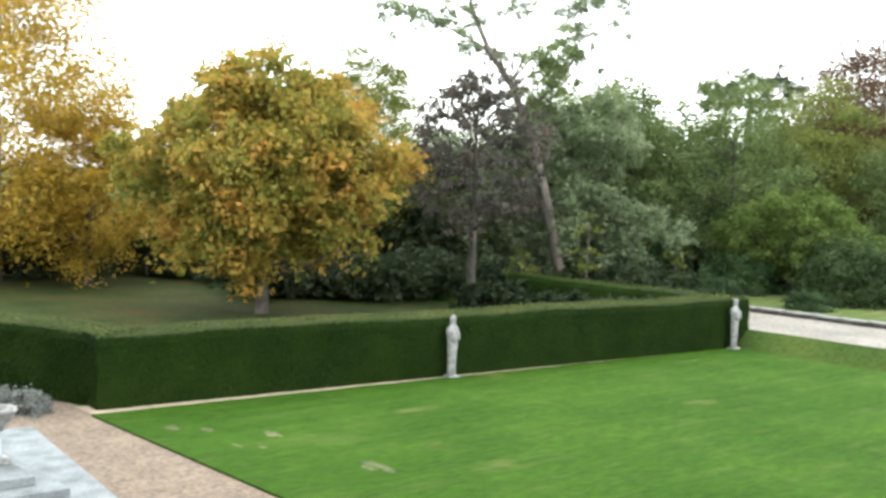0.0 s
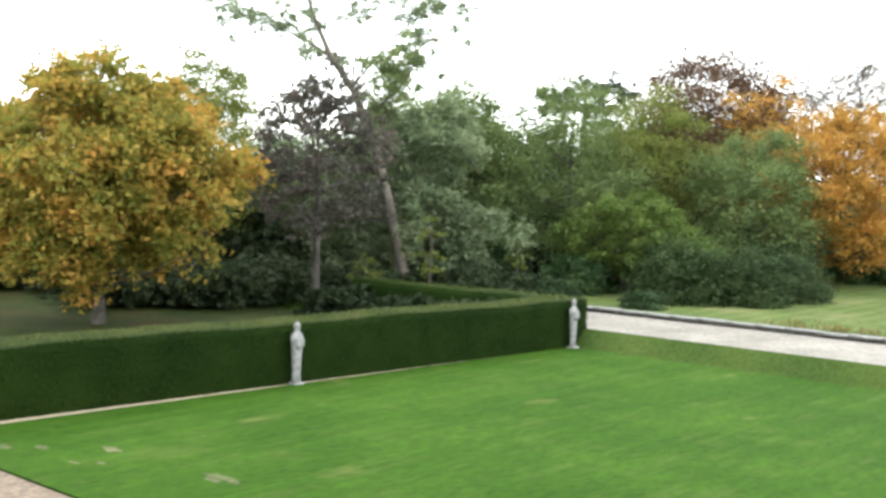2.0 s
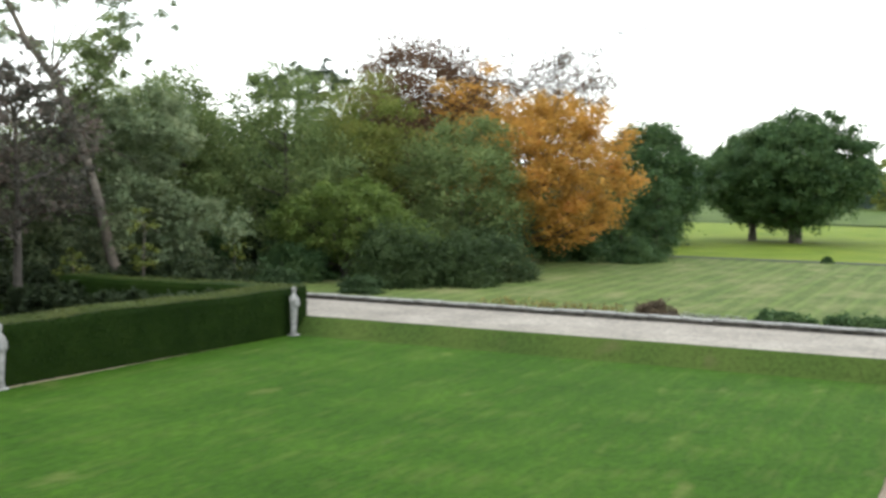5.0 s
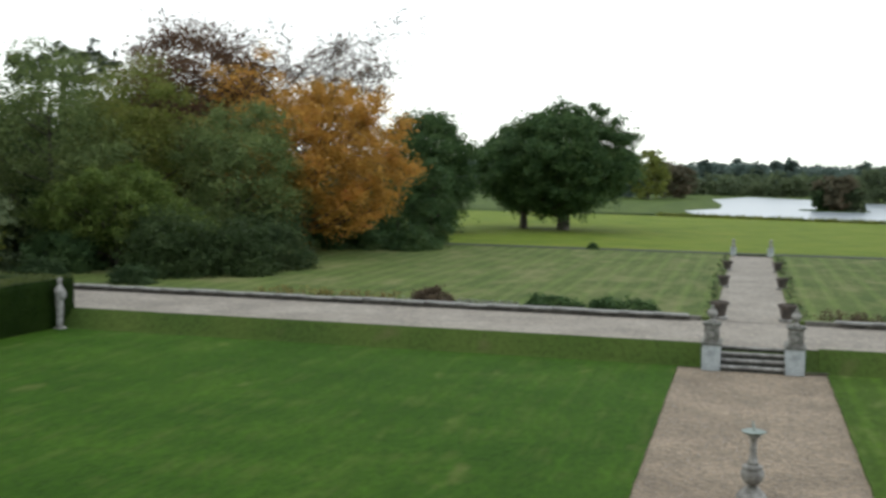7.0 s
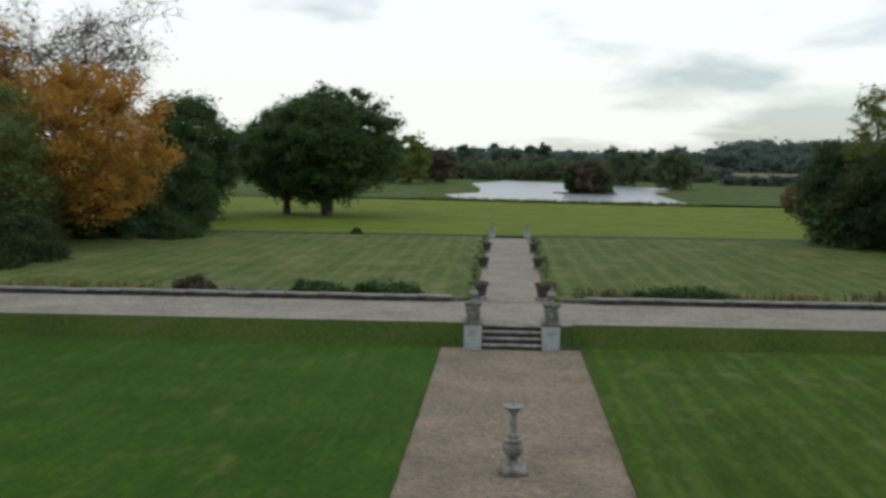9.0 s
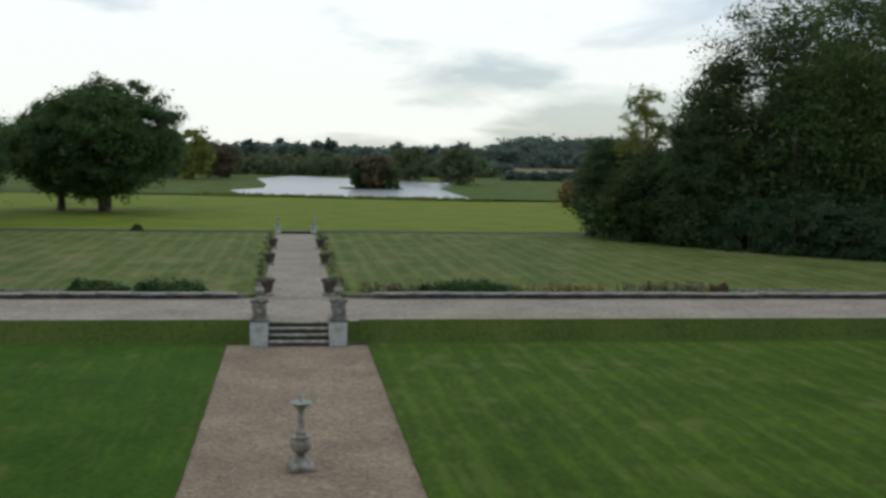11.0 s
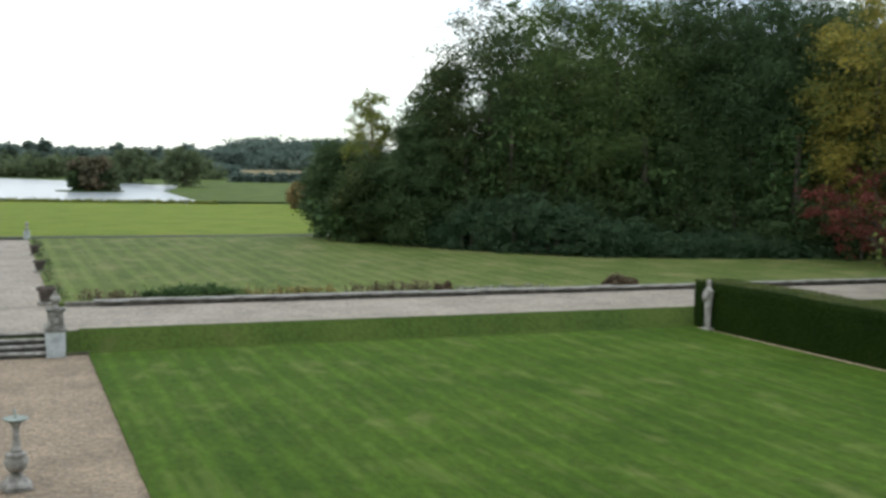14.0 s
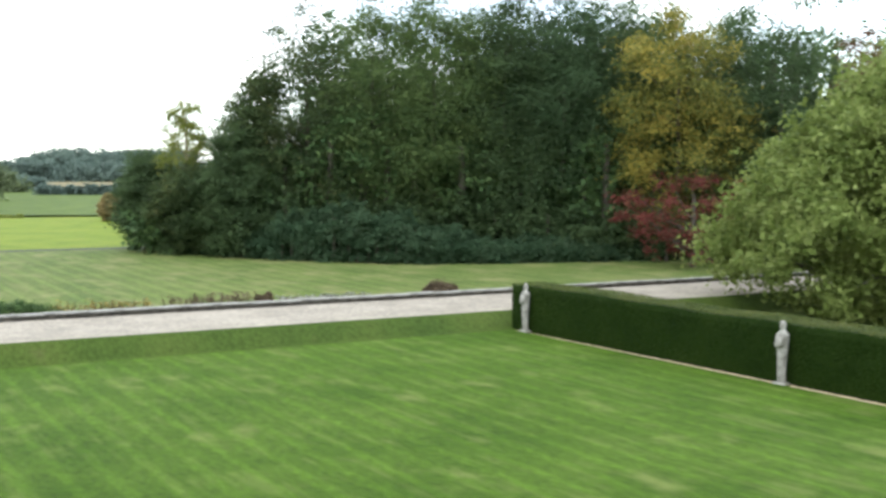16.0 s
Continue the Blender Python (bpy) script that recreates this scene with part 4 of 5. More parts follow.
near_wood = []
for a0, a1, d0, d1, n, h in ((-47, -39, 58, 68, 24, 7.4), (-40, -31, 64, 72, 34, 11.0), (-31, -24, 68, 76, 30, 13.0), (-24, -17, 68, 78, 14, 5.4), (-62, -47, 62, 70, 24, 6.0)):
    for i in range(n):
        near_wood.append((*polar(a0 + (a1 - a0) * (i + rng.random()) / n, d0 + (d1 - d0) * rng.random()), UP, 1.9 + 0.8 * rng.random(), h * rng.uniform(0.75, 1.05)))
wood_mass("dark trees deep in the west wood", near_wood, L_DARK, 23, 0.2, 120)
# Added clumps whose dark colour fills in for shade between the trunks.
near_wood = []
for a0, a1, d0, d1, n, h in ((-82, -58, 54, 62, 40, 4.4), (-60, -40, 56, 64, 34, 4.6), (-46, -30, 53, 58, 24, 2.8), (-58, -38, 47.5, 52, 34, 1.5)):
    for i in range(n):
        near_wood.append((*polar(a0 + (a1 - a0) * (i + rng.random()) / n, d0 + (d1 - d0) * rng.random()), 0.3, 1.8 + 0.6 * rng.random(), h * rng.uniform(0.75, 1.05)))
# Low added row darkens the cross hedge's face like tree shade.
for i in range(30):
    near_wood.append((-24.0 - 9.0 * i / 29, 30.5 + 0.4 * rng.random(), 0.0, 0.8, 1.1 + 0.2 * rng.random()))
wood_mass("dark leaf clumps added as the shade under the west wood", near_wood, L_SHADE, 28, 0.2, 110)
near_wood = []
for i in range(46):
    near_wood.append((*polar(20.5 + 22 * (i + rng.random()) / 46, 61.8 + 2.0 * rng.random()), UP, 1.5 + 0.5 * rng.random(), rng.uniform(2.6, 4.6)))
wood_mass("young green trees along the east wood's edge", near_wood, L_GREEN, 29, 0.15, 120)
near_wood = []
for a0, a1, d0, d1, n, h in ((16, 22, 64, 70, 10, 5.0), (21, 44, 63, 70, 60, 10.5), (24.0, 33, 70, 78, 40, 18.5), (33, 41.5, 70, 78, 60, 20.0), (41, 54, 70, 78, 44, 20.0), (44, 58, 62, 72, 26, 8.0)):
    for i in range(n):
        near_wood.append((*polar(a0 + (a1 - a0) * (i + rng.random()) / n, d0 + (d1 - d0) * rng.random()), UP, 2.0 + 0.8 * rng.random(), h * rng.uniform(0.75, 1.05)))
wood_mass("dark undergrowth deep in the east wood", near_wood, L_DARK, 24, 0.2, 90)

shore = [(*polar(-8 + 18 * (i + rng.random()) / 60, 233 + 20 * rng.random()), UP, 3.0 + rng.random(), rng.uniform(2.6, 5.4)) for i in range(60)]
wood_mass("dull green trees along the far lake shore", shore, L_BANK, 31, 0.5, 45)

# laurel bank in front of the east wood
laurel = []
for (x0, y0, h0), (x1, y1, h1) in zip(((20.0, 63.0, 0.8), (21.5, 60.8, 0.9), (23.1, 56.2, 2.6), (26.0, 52.7, 3.3), (28.9, 50.6, 2.4), (33.1, 49.5, 1.3), (37.7, 48.2, 1.4)), ((21.5, 60.8, 0.9), (23.1, 56.2, 2.6), (26.0, 52.7, 3.3), (28.9, 50.6, 2.4), (33.1, 49.5, 1.3), (37.7, 48.2, 1.4), (42.5, 47.9, 1.1))):
    for i in range(7):
        k = (i + rng.random() * 0.5) / 7
        for back in (0.0, 1.1):
            h = (h0 + (h1 - h0) * k) * (0.75 if back == 0 else 1.0)
            laurel.append((x0 + (x1 - x0) * k + back * 0.4 - 0.2, y0 + (y1 - y0) * k + back - 0.5, UP, 1.0, 1.22 * h * rng.uniform(0.92, 1.08)))
wood_mass("low glossy laurel bank before the wood", laurel, L_LAUREL, 25, 0.1, 150, "laurel_bank")

# trees round the lake
for k, (label, at, top, radius, mat, shape) in enumerate((
    ("rust-brown willow clump on the lake island", (11.0, 152.0, UP), 5.2, 3.0, L_RUSSET, "dome"),
    ("green willow on the lake island", (8.9, 151.5, UP), 4.0, 0.9, L_GREEN, "dome"),
    ("dark green bush on the lake island", (13.0, 151.5, UP), 3.9, 1.7, L_BANK, "dome"),
    ("pale green tree beyond the oak", (-16.2, 190.0, UP), 8.9, 3.8, L_OLIVE, "dome"),
    ("rust-brown tree by the lake", (-12.8, 204.0, UP), 6.9, 3.8, L_RUSSET, "dome"),
    ("dark tree by the lake with haze in its colour", (-20.5, 200.0, UP), 7.2, 3.5, L_FAR, "dome"),
    ("dull green tree on the lake bank", (26.6, 178.0, UP), 6.6, 3.8, L_BANK, "dome"),
    ("small rust-red tree at the field's edge", (26.6, 104.9, UP), 3.0, 1.2, L_ROSE, "dome"),
    ("green tree on the lake bank", (20.5, 196.0, UP), 6.6, 4.2, L_BANK, "dome"),
)):
    tree(label, "tree", at, top, 0.7, radius, mat, 300 + k, shape, count=70, per=70, leaf=0.32, limbs=6)
sheet("lake_island", [(10.8 + 4.2 * math.cos(a) * (1 + 0.1 * math.sin(3 * a)), 151.8 + 3.0 * math.sin(a)) for a in np.linspace(0, 2 * math.pi, 25)[:-1]], UP + 0.02, BANK, "low grassy island in the lake", "island", 0.12)
sheet("stubble_field", [polar(10.2, 285), polar(24, 285), polar(24, 420), polar(10.2, 420)], UP + 0.02, L_STUBBLE, "pale brown stubble field", "field")
hedge_row = [(*polar(11.0 + 5.0 * i / 15, 218), UP, 2.0, 2.0) for i in range(16)]
wood_mass("dark field hedge in the distance with haze in its colour", hedge_row, L_FAR, 26, 0.4, 40, "field_hedge")
reeds = [(x, 119.8 - 0.27 * x + 0.6 * rng.random(), UP, 0.7, 0.22) for x in np.linspace(-9, 20, 40)]
wood_mass("dark reeds along the lake shore", reeds, L_OLIVE, 27, 0.12, 40, "reeds")

# bushes and border plants
for k, (label, at, rx, ry, h, mat, kw) in enumerate((
    ("large dark green bush by the drive", (-23.4, 43.0, UP), 2.3, 2.2, 3.3, L_BUSH, dict(count=70)),
    ("bright green bush crown by the drive", (-24.3, 44.8, UP), 2.2, 2.0, 3.9, L_FRESH, dict(count=60)),
    ("dark spreading bush by the drive", (-21.4, 44.6, UP), 2.0, 2.0, 2.7, L_BUSH, dict(count=60)),
    ("brownish bush at the lawn's edge", (-20.8, 47.6, UP), 1.7, 2.0, 2.3, L_MIXED, dict(count=50)),
    ("dark bush under the orange tree", (-22.6, 50.5, UP), 2.0, 2.2, 3.2, L_BUSH, dict(count=50)),
    ("dark bush in the wood's edge", (-28.6, 42.6, UP), 1.8, 1.6, 2.2, L_DARK, dict(count=46)),
    ("dark bush in the wood's edge", (-33.2, 42.0, UP), 2.2, 0.9, 2.6, L_DARK, dict(count=50)),
    ("low evergreen bush under the orange tree", (-21.8, 60.6, UP), 2.0, 1.6, 1.6, L_DARK, dict(count=40)),
    ("low evergreen bush under the orange tree", (-18.6, 61.6, UP), 2.2, 1.6, 1.5, L_DARK, dict(count=44)),
    ("low green bush on the drive wall", (-23.1, 39.3, UP), 1.15, 0.8, 0.75, L_GREEN, dict(leaf=0.08)),
    ("low green bush near the drive", (-27.4, 39.4, UP), 1.2, 0.8, 0.9, L_GREEN, dict(leaf=0.08)),
    ("low green bush near the drive", (-30.6, 40.4, UP), 1.3, 0.9, 0.9, L_GREEN, dict(leaf=0.08)),
    ("rounded brown shrub behind the wall", (-10.7, 38.2, UP + 0.09), 0.78, 0.5, 0.46, L_BROWN, dict(leaf=0.05)),
    ("low dark green cushion shrub behind the wall", (-6.4, 38.2, UP + 0.09), 1.15, 0.55, 0.28, L_DARK, dict(leaf=0.06, count=40)),
    ("long low dark green cushion shrub behind the wall", (-4.0, 38.2, UP + 0.09), 1.5, 0.55, 0.28, L_DARK, dict(leaf=0.06, count=40)),
    ("long low dark green cushion shrub behind the wall", (6.1, 38.2, UP + 0.09), 2.0, 0.6, 0.3, L_DARK, dict(leaf=0.06, count=50)),
    ("small square brown shrub behind the wall", (15.3, 38.3, UP + 0.09), 0.4, 0.35, 0.42, L_BROWN, dict(leaf=0.05, count=14)),
    ("rounded brown shrub behind the wall", (22.7, 38.3, UP + 0.09), 0.95, 0.5, 0.32, L_BROWN, dict(leaf=0.05)),
    ("small dark clipped ball shrub on the far lawn", (-8.9, 67.2, UP), 0.36, 0.36, 0.5, L_DARK, dict(leaf=0.06, count=44, lump=0.3)),
    ("grey lavender bush beside the terrace", (-23.6, 9.2, 0), 0.5, 0.4, 0.5, L_GREY, dict(leaf=0.04)),
    ("grey lavender bush beside the terrace", (-24.6, 9.0, 0), 0.5, 0.4, 0.45, L_GREY, dict(leaf=0.04)),
)):
    shrub(label, "shrub", at, rx, ry, h, mat, 500 + k, **kw)


def dry_border(label, x0, x1, y, height, mat, seed, n, deep=0.3):
    """Withered upright stems with a few leaves, behind the wall."""
    rng = np.random.default_rng(seed)
    root = empty("border_plants", pose(0, 0, 0), label, "border plants", "", "stuff")
    lines, pos = [], []
    for _ in range(n):
        x, yy, h = rng.uniform(x0, x1), y + rng.uniform(-deep, deep), height * rng.uniform(0.4, 1.0)
        lines.append([(x, yy, UP, 0.012), (x + 0.06 * rng.normal(), yy + 0.05 * rng.normal(), UP + 0.1 + h, 0.006)])
        for _ in range(7):
            pos.append((x + 0.07 * rng.normal(), yy + 0.07 * rng.normal(), UP + 0.1 + h * rng.random()))
    V, F = tubes(lines, 4)
    tagged(child("stems", mesh_of("stems", V, F, L_BROWN), root), kind="stuff")
    V, F = leaves(rng, np.array(pos), np.tile((0, 0, 1.0), (len(pos), 1)), 0.06)
    tagged(child("foliage", mesh_of("foliage", V, F, mat), root), kind="stuff")


dry_border("withered straw-yellow border plants behind the wall", -17.5, -12.0, 38.3, 0.34, L_STRAW, 61, 90)
dry_border("withered border plants behind the wall", 2.3, 4.4, 38.2, 0.38, L_BROWN, 62, 50)
dry_border("straw-yellow border plants behind the wall", 7.8, 11.0, 38.3, 0.36, L_STRAW, 63, 70)
dry_border("brown seed heads behind the wall", 11.4, 15.0, 38.3, 0.42, L_BROWN, 64, 80)
dry_border("grey border plants behind the wall", -11.6, -7.6, 38.2, 0.16, L_GREY, 65, 60)
dry_border("grey border plants behind the wall", 15.8, 19.5, 38.2, 0.16, L_GREY, 66, 60)

dry_border("dark low plants along the far path", -1.35, -0.95, 52.0, 0.16, L_GREEN, 67, 80, 13.5)
dry_border("dark low plants along the far path", 1.6, 2.0, 52.0, 0.16, L_GREEN, 68, 80, 13.5)


# ---- steps and piers ----
steps = empty("garden_steps", pose(0.268, 31.15, 0), "weathered stone garden steps up to the drive", "steps")
for i in range(4):
    bm = bmesh.new()
    box(bm, -0.85, 0.85, 0.3 * i, 1.25, 0.139 * i, 0.139 * (i + 1) - 0.045)
    part("riser", bm, RISER_STONE, steps, "dark stone riser")
    bm = bmesh.new()
    box(bm, -0.855, 0.855, 0.3 * i - 0.03, 1.26 if i == 3 else 0.3 * i + 0.33, 0.139 * (i + 1) - 0.045, 0.139 * (i + 1), 0.01)
    part("tread", bm, STONE, steps)


def pier(x, y):
    root = empty("stone_pier", pose(x, y, 0), "pale stone pier with a dark carved block and finial", "pier", "piers beside the steps")
    bm = bmesh.new()
    box(bm, -0.245, 0.245, -0.02, 1.0, 0, 0.70, 0.012)
    part("base", bm, PALE_STONE, root, "pale smooth stone base")
    bm = bmesh.new()
    box(bm, -0.275, 0.275, -0.05, 1.03, 0.70, 0.765, 0.015)
    part("cap", bm, DARK_STONE, root)
    bm = bmesh.new()
    box(bm, -0.20, 0.20, 0.03, 0.43, 0.765, 1.24, 0.015)
    block = part("carved_block", bm, STONE, root, "weathered carved block")
    # Panel stands slightly proud of the block, in a darker stone.
    bm = bmesh.new()
    box(bm, -0.13, 0.13, 0.012, 0.04, 0.86, 1.15, 0.012)
    part("panel", bm, DARK_STONE, block, "dark panel set on the carved face")
    bm = bmesh.new()
    lathe(bm, [(0.085, 0.0), (0.08, 0.012), (0.045, 0.016), (0.03, 0.026)], 12)
    for v in bm.verts:
        v.co = (v.co.x, 0.012 - v.co.z, 1.0 + v.co.y)
    bmesh.ops.recalc_face_normals(bm, faces=bm.faces)
    part("rosette", bm, STONE, block)
    bm = bmesh.new()
    box(bm, -0.25, 0.25, -0.02, 0.48, 1.24, 1.31, 0.02)
    part("top_slab", bm, DARK_STONE, root)
    bm = bmesh.new()
    lathe(bm, [(0.13, 1.31), (0.13, 1.35), (0.07, 1.38), (0.06, 1.43), (0.12, 1.49), (0.14, 1.56), (0.12, 1.63), (0.07, 1.68), (0.04, 1.71), (0.05, 1.74), (0.015, 1.79)], 14, (0, 0.23))
    part("finial", bm, STONE, root, smooth=True)
    return root


first_pier = pier(-0.825, 31.08)
copy_thing(first_pier, pose(1.36, 31.08, 0))


# ---- sundial ----
dial = empty("sundial", pose(0.225, 18.88, 0, 0, 0, 12), "weathered stone baluster sundial with a verdigris plate", "sundial")
bm = bmesh.new()
box(bm, -0.22, 0.22, -0.22, 0.22, 0, 0.08, 0.02)
lathe(bm, [(0.26, 0.08), (0.24, 0.13), (0.17, 0.19), (0.10, 0.26), (0.085, 0.30)], 8, turn=math.pi / 8)
part("plinth", bm, STONE, dial)
bm = bmesh.new()
lathe(bm, [(0.085, 0.30), (0.13, 0.32), (0.17, 0.38), (0.195, 0.46), (0.19, 0.52), (0.15, 0.56), (0.17, 0.575), (0.165, 0.60), (0.11, 0.63)], 18)
part("bulb", bm, STONE, dial, smooth=True)
bm = bmesh.new()
lathe(bm, [(0.10, 0.63), (0.08, 0.68), (0.06, 0.80), (0.052, 0.98), (0.06, 1.05), (0.085, 1.08), (0.11, 1.12)], 18)
part("neck", bm, STONE, dial, smooth=True)
bm = bmesh.new()
lathe(bm, [(0.11, 1.12), (0.20, 1.16), (0.205, 1.175), (0.195, 1.185)], 8, turn=math.pi / 8)
plate = part("plate", bm, BRONZE, dial, "verdigris octagonal plate")
bm = bmesh.new()
g = [bm.verts.new(v) for v in ((-0.008, -0.12, 1.185), (-0.008, 0.1, 1.185), (-0.008, 0.1, 1.33), (0.008, -0.12, 1.185), (0.008, 0.1, 1.185), (0.008, 0.1, 1.33))]
for q in ((0, 1, 2), (5, 4, 3), (0, 3, 4, 1), (1, 4, 5, 2), (2, 5, 3, 0)):
    bm.faces.new([g[i] for i in q])
part("gnomon", bm, BRONZE, plate)


# ---- statues ----
def herm(x, y, turn):
    """A plain herm: a tapering pillar that ends in shoulders and a head."""
    bm = bmesh.new()
    box(bm, -0.17, 0.17, -0.15, 0.15, 0, 0.09, 0.012)
    lathe(bm, [(0.115, 0.09), (0.125, 0.14), (0.12, 0.3), (0.145, 0.8), (0.16, 1.05), (0.175, 1.18), (0.19, 1.26), (0.18, 1.32), (0.145, 1.37), (0.095, 1.41), (0.072, 1.45), (0.076, 1.49), (0.09, 1.54), (0.094, 1.59), (0.08, 1.64), (0.045, 1.68)], 16, squash=0.72, turn=math.pi / 16)
    lathe(bm, [(0.05, 1.02), (0.075, 1.06), (0.07, 1.16), (0.05, 1.28)], 8, (0.05, -0.125))
    lathe(bm, [(0.05, 0.98), (0.075, 1.02), (0.07, 1.14), (0.05, 1.28)], 8, (-0.06, -0.12))
    rng = random.Random(int(x * 10 + y))
    for v in bm.verts:
        if v.co.z > 0.1:
            v.co += Vector((rng.uniform(-1, 1), rng.uniform(-1, 1), 0)) * 0.006
    ob = part("statue", bm, MARBLE, smooth=True)
    ob.matrix_world = pose(x, y, 0.005, 0, 0, turn)
    return tagged(ob, "weathered white stone herm statue against the hedge", "statue", "herms along the hedges")


herm(-21.99, 19.76, 90)
herm(-21.05, 31.2, 90)
herm(21.64, 30.72, -90)
herm(22.09, 19.85, -90)


# ---- pots along the far path ----
def path_pot(x, y, big):
    root = empty("terracotta_pot", pose(x, y, UP + 0.02), "brown terracotta pot on a stone block beside the path" if big else "dark terracotta pot beside the far path", "pot", "pots along the path")
    s = 0.82 if big else 0.68
    bm = bmesh.new()
    box(bm, -0.32 * s, 0.32 * s, -0.3 * s, 0.3 * s, 0, 0.12 * s, 0.015)
    part("block", bm, STONE, root)
    bm = bmesh.new()
    lathe(bm, [(0.20 * s, 0.12 * s), (0.24 * s, 0.16 * s), (0.30 * s, 0.5 * s), (0.31 * s, 0.56 * s)], 18)
    pot = part("pot", bm, TERRACOTTA, root, smooth=False)
    bm = bmesh.new()
    lathe(bm, [(0.33 * s, 0.555 * s), (0.37 * s, 0.58 * s), (0.38 * s, 0.69 * s), (0.34 * s, 0.70 * s), (0.32 * s, 0.64 * s)], 18)
    part("rim", bm, TERRACOTTA, pot)
    return root


for x, y, big in ((-0.78, 37.9, True), (1.36, 37.9, True), (-0.86, 48.4, False), (1.48, 48.4, False), (-0.86, 56.6, False), (1.5, 56.6, False)):
    path_pot(x, y, big)


def end_post(x, y):
    root = empty("stone_post", pose(x, y, UP + 0.02), "slender pale stone post at the path's end", "post", "posts at the path's end")
    bm = bmesh.new()
    box(bm, -0.17, 0.17, -0.17, 0.17, 0, 0.5, 0.015)
    part("base", bm, PALE_STONE, root)
    bm = bmesh.new()
    lathe(bm, [(0.12, 0.5), (0.08, 0.56), (0.07, 0.8), (0.10, 0.86), (0.06, 0.94), (0.02, 1.0)], 12)
    part("finial", bm, STONE, root, smooth=True)


end_post(-0.72, 67.0)
end_post(1.36, 67.0)


# ---- house front behind the balcony ----
bm = bmesh.new()
box(bm, -26, 26, -1.6, -1.0, 0, 10)
tagged(part("wall_house", bm, STONE), "plain stone house front", "wall", "", "structure")

# ---- terrace corner ----
terrace = empty("terrace", pose(0, 0, 0), "pale stone terrace with shallow steps beside the gravel", "terrace", "", "structure")
bm = bmesh.new()
f = bm.faces.new([bm.verts.new((x, y, 0)) for x, y in ((-22.0, 8.6), (-22.0, 1.0), (20, 1.0), (20, 7.5), (-14.0, 7.5))])
r = bmesh.ops.extrude_face_region(bm, geom=[f])
bmesh.ops.translate(bm, verts=[v for v in r["geom"] if isinstance(v, bmesh.types.BMVert)], vec=(0, 0, 0.1))
bmesh.ops.recalc_face_normals(bm, faces=bm.faces)
part("paving", bm, TERRACE_STONE, terrace)
for i in range(2):
    bm = bmesh.new()
    box(bm, -30, -16.9 + 0.35 * i - 0.8 * (i == 1), 4.0, 7.25 - 0.38 * i, 0.1 + 0.15 * i, 0.25 + 0.15 * i, 0.012)
    part("step", bm, TERRACE_STONE, terrace)


def urn(x, y, z, s):
    root = empty("stone_urn", pose(x, y, z), "lichened stone urn on a round pedestal", "urn", "terrace urns")
    bm = bmesh.new()
    box(bm, -0.2 * s, 0.2 * s, -0.2 * s, 0.2 * s, 0, 0.1 * s, 0.01)
    part("foot", bm, STONE, root)
    bm = bmesh.new()
    lathe(bm, [(0.15 * s, 0.1 * s), (0.12 * s, 0.16 * s), (0.11 * s, 0.45 * s), (0.14 * s, 0.52 * s)], 16)
    part("pedestal", bm, PALE_STONE, root, smooth=True)
    bm = bmesh.new()
    lathe(bm, [(0.14 * s, 0.52 * s), (0.2 * s, 0.6 * s), (0.28 * s, 0.7 * s), (0.31 * s, 0.8 * s), (0.35 * s, 0.83 * s), (0.34 * s, 0.87 * s), (0.29 * s, 0.86 * s), (0.26 * s, 0.78 * s)], 18)
    part("bowl", bm, STONE, root, smooth=True)


urn(-18.45, 6.6, 0.4, 1.05)
urn(-23.6, 8.1, 0.1, 1.0)

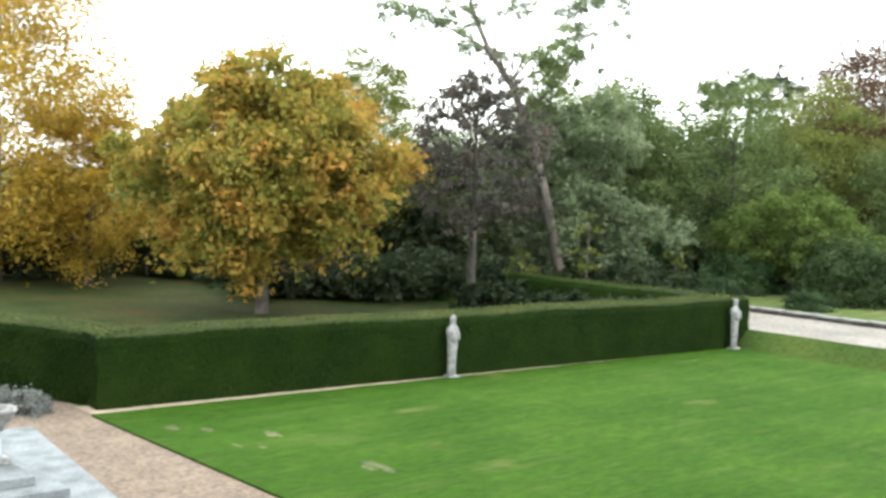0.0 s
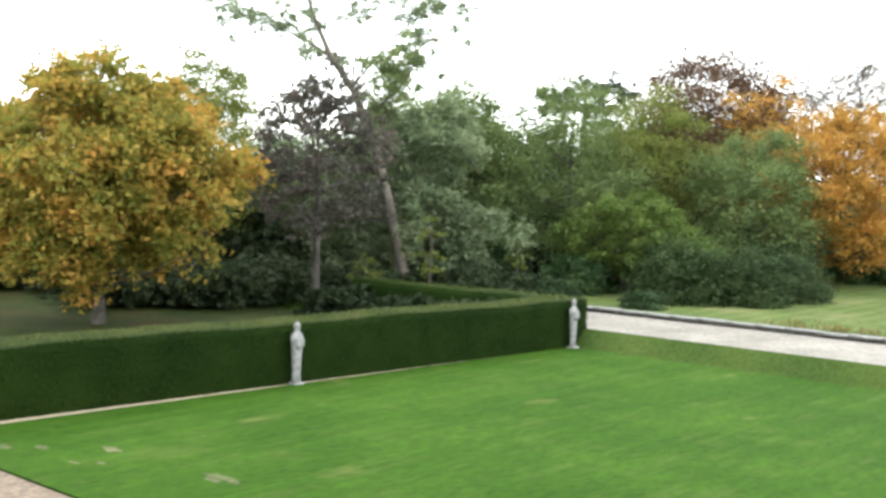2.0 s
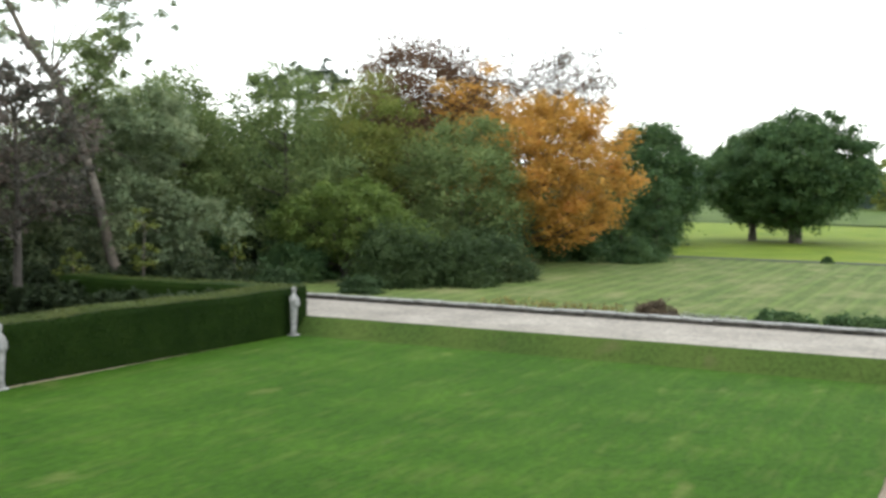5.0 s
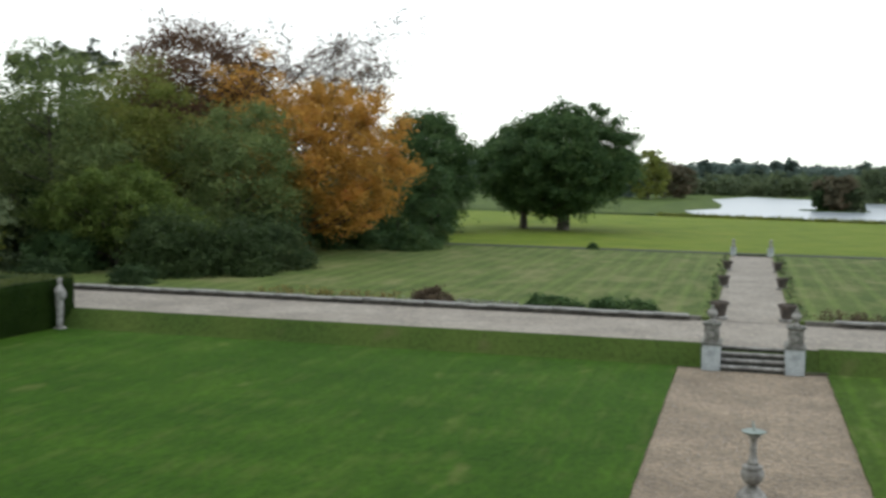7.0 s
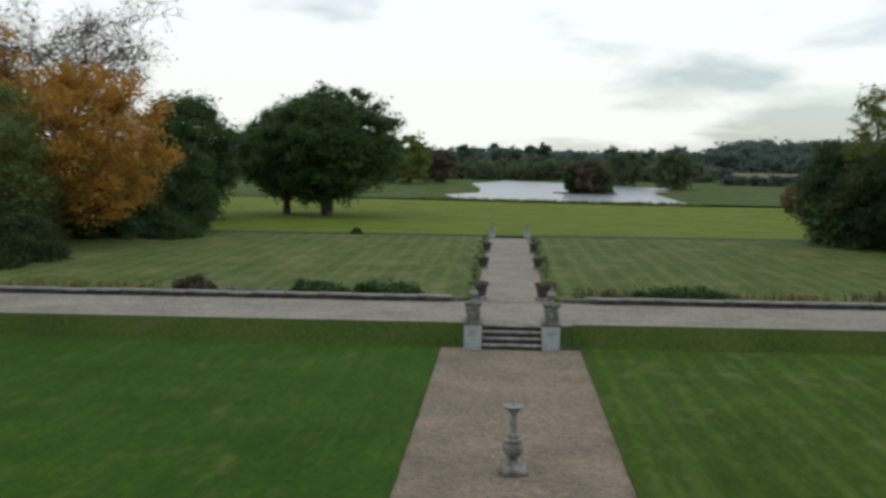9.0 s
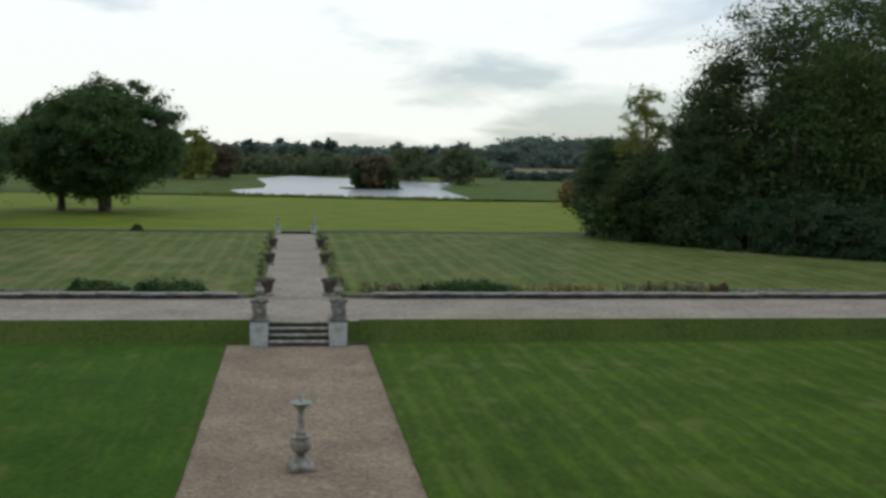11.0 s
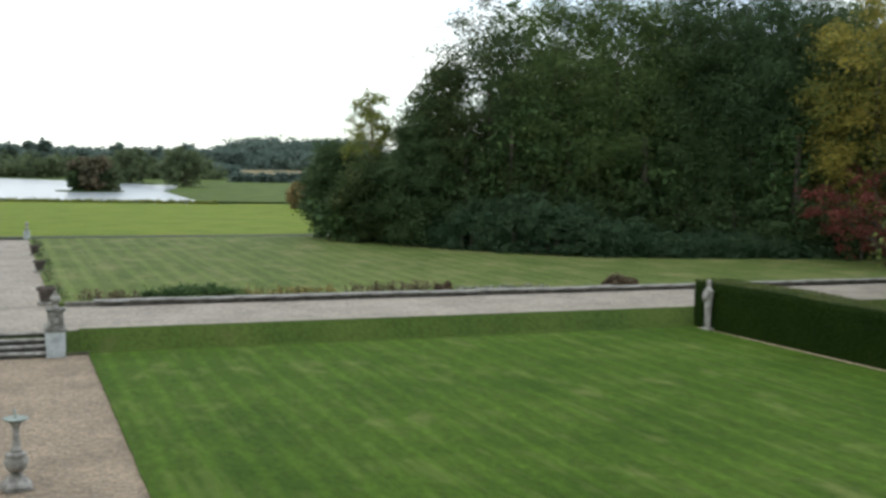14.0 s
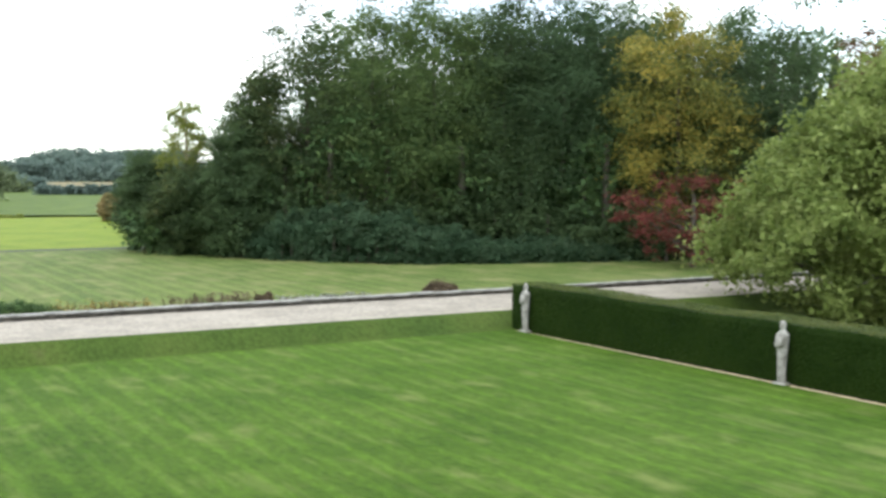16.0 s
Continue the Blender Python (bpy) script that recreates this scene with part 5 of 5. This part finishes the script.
# ---- worn patches in the lawn ----
rng = np.random.default_rng(77)
for x, y, rx, ry in ((-20.5, 10.95, 0.28, 0.1), (-20.0, 11.45, 0.2, 0.12), (-19.15, 12.25, 0.3, 0.18), (-18.55, 11.25, 0.16, 0.07), (-18.2, 11.6, 0.14, 0.07), (-15.7, 12.45, 0.5, 0.2)):
    for _ in range(5):
        cx, cy = x + 0.5 * rx * rng.normal(), y + 0.5 * ry * rng.normal()
        k = rng.uniform(0.35, 0.8)
        sheet("worn_patch", [(cx + k * rx * math.cos(a) * rng.uniform(0.6, 1.2), cy + k * ry * math.sin(a) * rng.uniform(0.6, 1.2)) for a in np.linspace(0, 2 * math.pi, 17)[:-1]], 0.054 + 0.001 * rng.random(), WORN, "worn pale patch of dry grass in the lawn", "worn patch")

# ---- saplings behind the hedge ----
for k, (az, d, h) in enumerate(((-44.7, 46.0, 2.6), (-41.4, 47.0, 4.4), (-37.0, 50.0, 3.2))):
    x, y = polar(az, d)
    tree("thin young sapling behind the hedge", "sapling", (x, y, 0.3 if y < 32 else UP), h, 1.0, 0.7, L_OLIVE, 700 + k, "tall", count=16, per=22, leaf=0.1, trunk=0.05, bark=TAN_BARK, limbs=8)

# ---- loose stones on the centre path ----
m_pebble, pn, pl, pb = material("loose_stones", 0.9)
pl.new(ramp(pn, pl, pn.new("ShaderNodeNewGeometry").outputs["Random Per Island"], [(0.0, (0.11, 0.09, 0.07)), (0.5, (0.20, 0.17, 0.135)), (1.0, (0.36, 0.32, 0.27))]), pb.inputs["Base Color"])
rng = np.random.default_rng(91)
n = 7000
place = np.stack([rng.uniform(PX0 + 0.05, PX1 - 0.05, n), 14.5 + 16.8 * rng.random(n), np.full(n, 0.008)], axis=1)
shape6 = np.array(((1, 0, 0), (-1, 0, 0), (0, 1, 0), (0, -1, 0), (0, 0, 0.7), (0, 0, -0.7)), dtype=float)
sizes = rng.uniform(0.009, 0.022, (n, 1, 1)) * rng.uniform(0.7, 1.3, (n, 1, 3))
turns = rng.uniform(0, 2 * np.pi, n)
corner = shape6[None] * sizes
ca, sa = np.cos(turns)[:, None], np.sin(turns)[:, None]
corner = np.stack([corner[..., 0] * ca - corner[..., 1] * sa, corner[..., 0] * sa + corner[..., 1] * ca, corner[..., 2]], axis=2) + place[:, None]
tri = np.array(((0, 2, 4), (2, 1, 4), (1, 3, 4), (3, 0, 4), (2, 0, 5), (1, 2, 5), (3, 1, 5), (0, 3, 5)))
stones = new("gravel_stones", mesh_of("gravel_stones", corner.reshape(-1, 3), (tri[None] + 6 * np.arange(n)[:, None, None]).reshape(-1, 3), m_pebble))
tagged(stones, "loose brown and pale stones on the garden path", "gravel", "", "stuff")
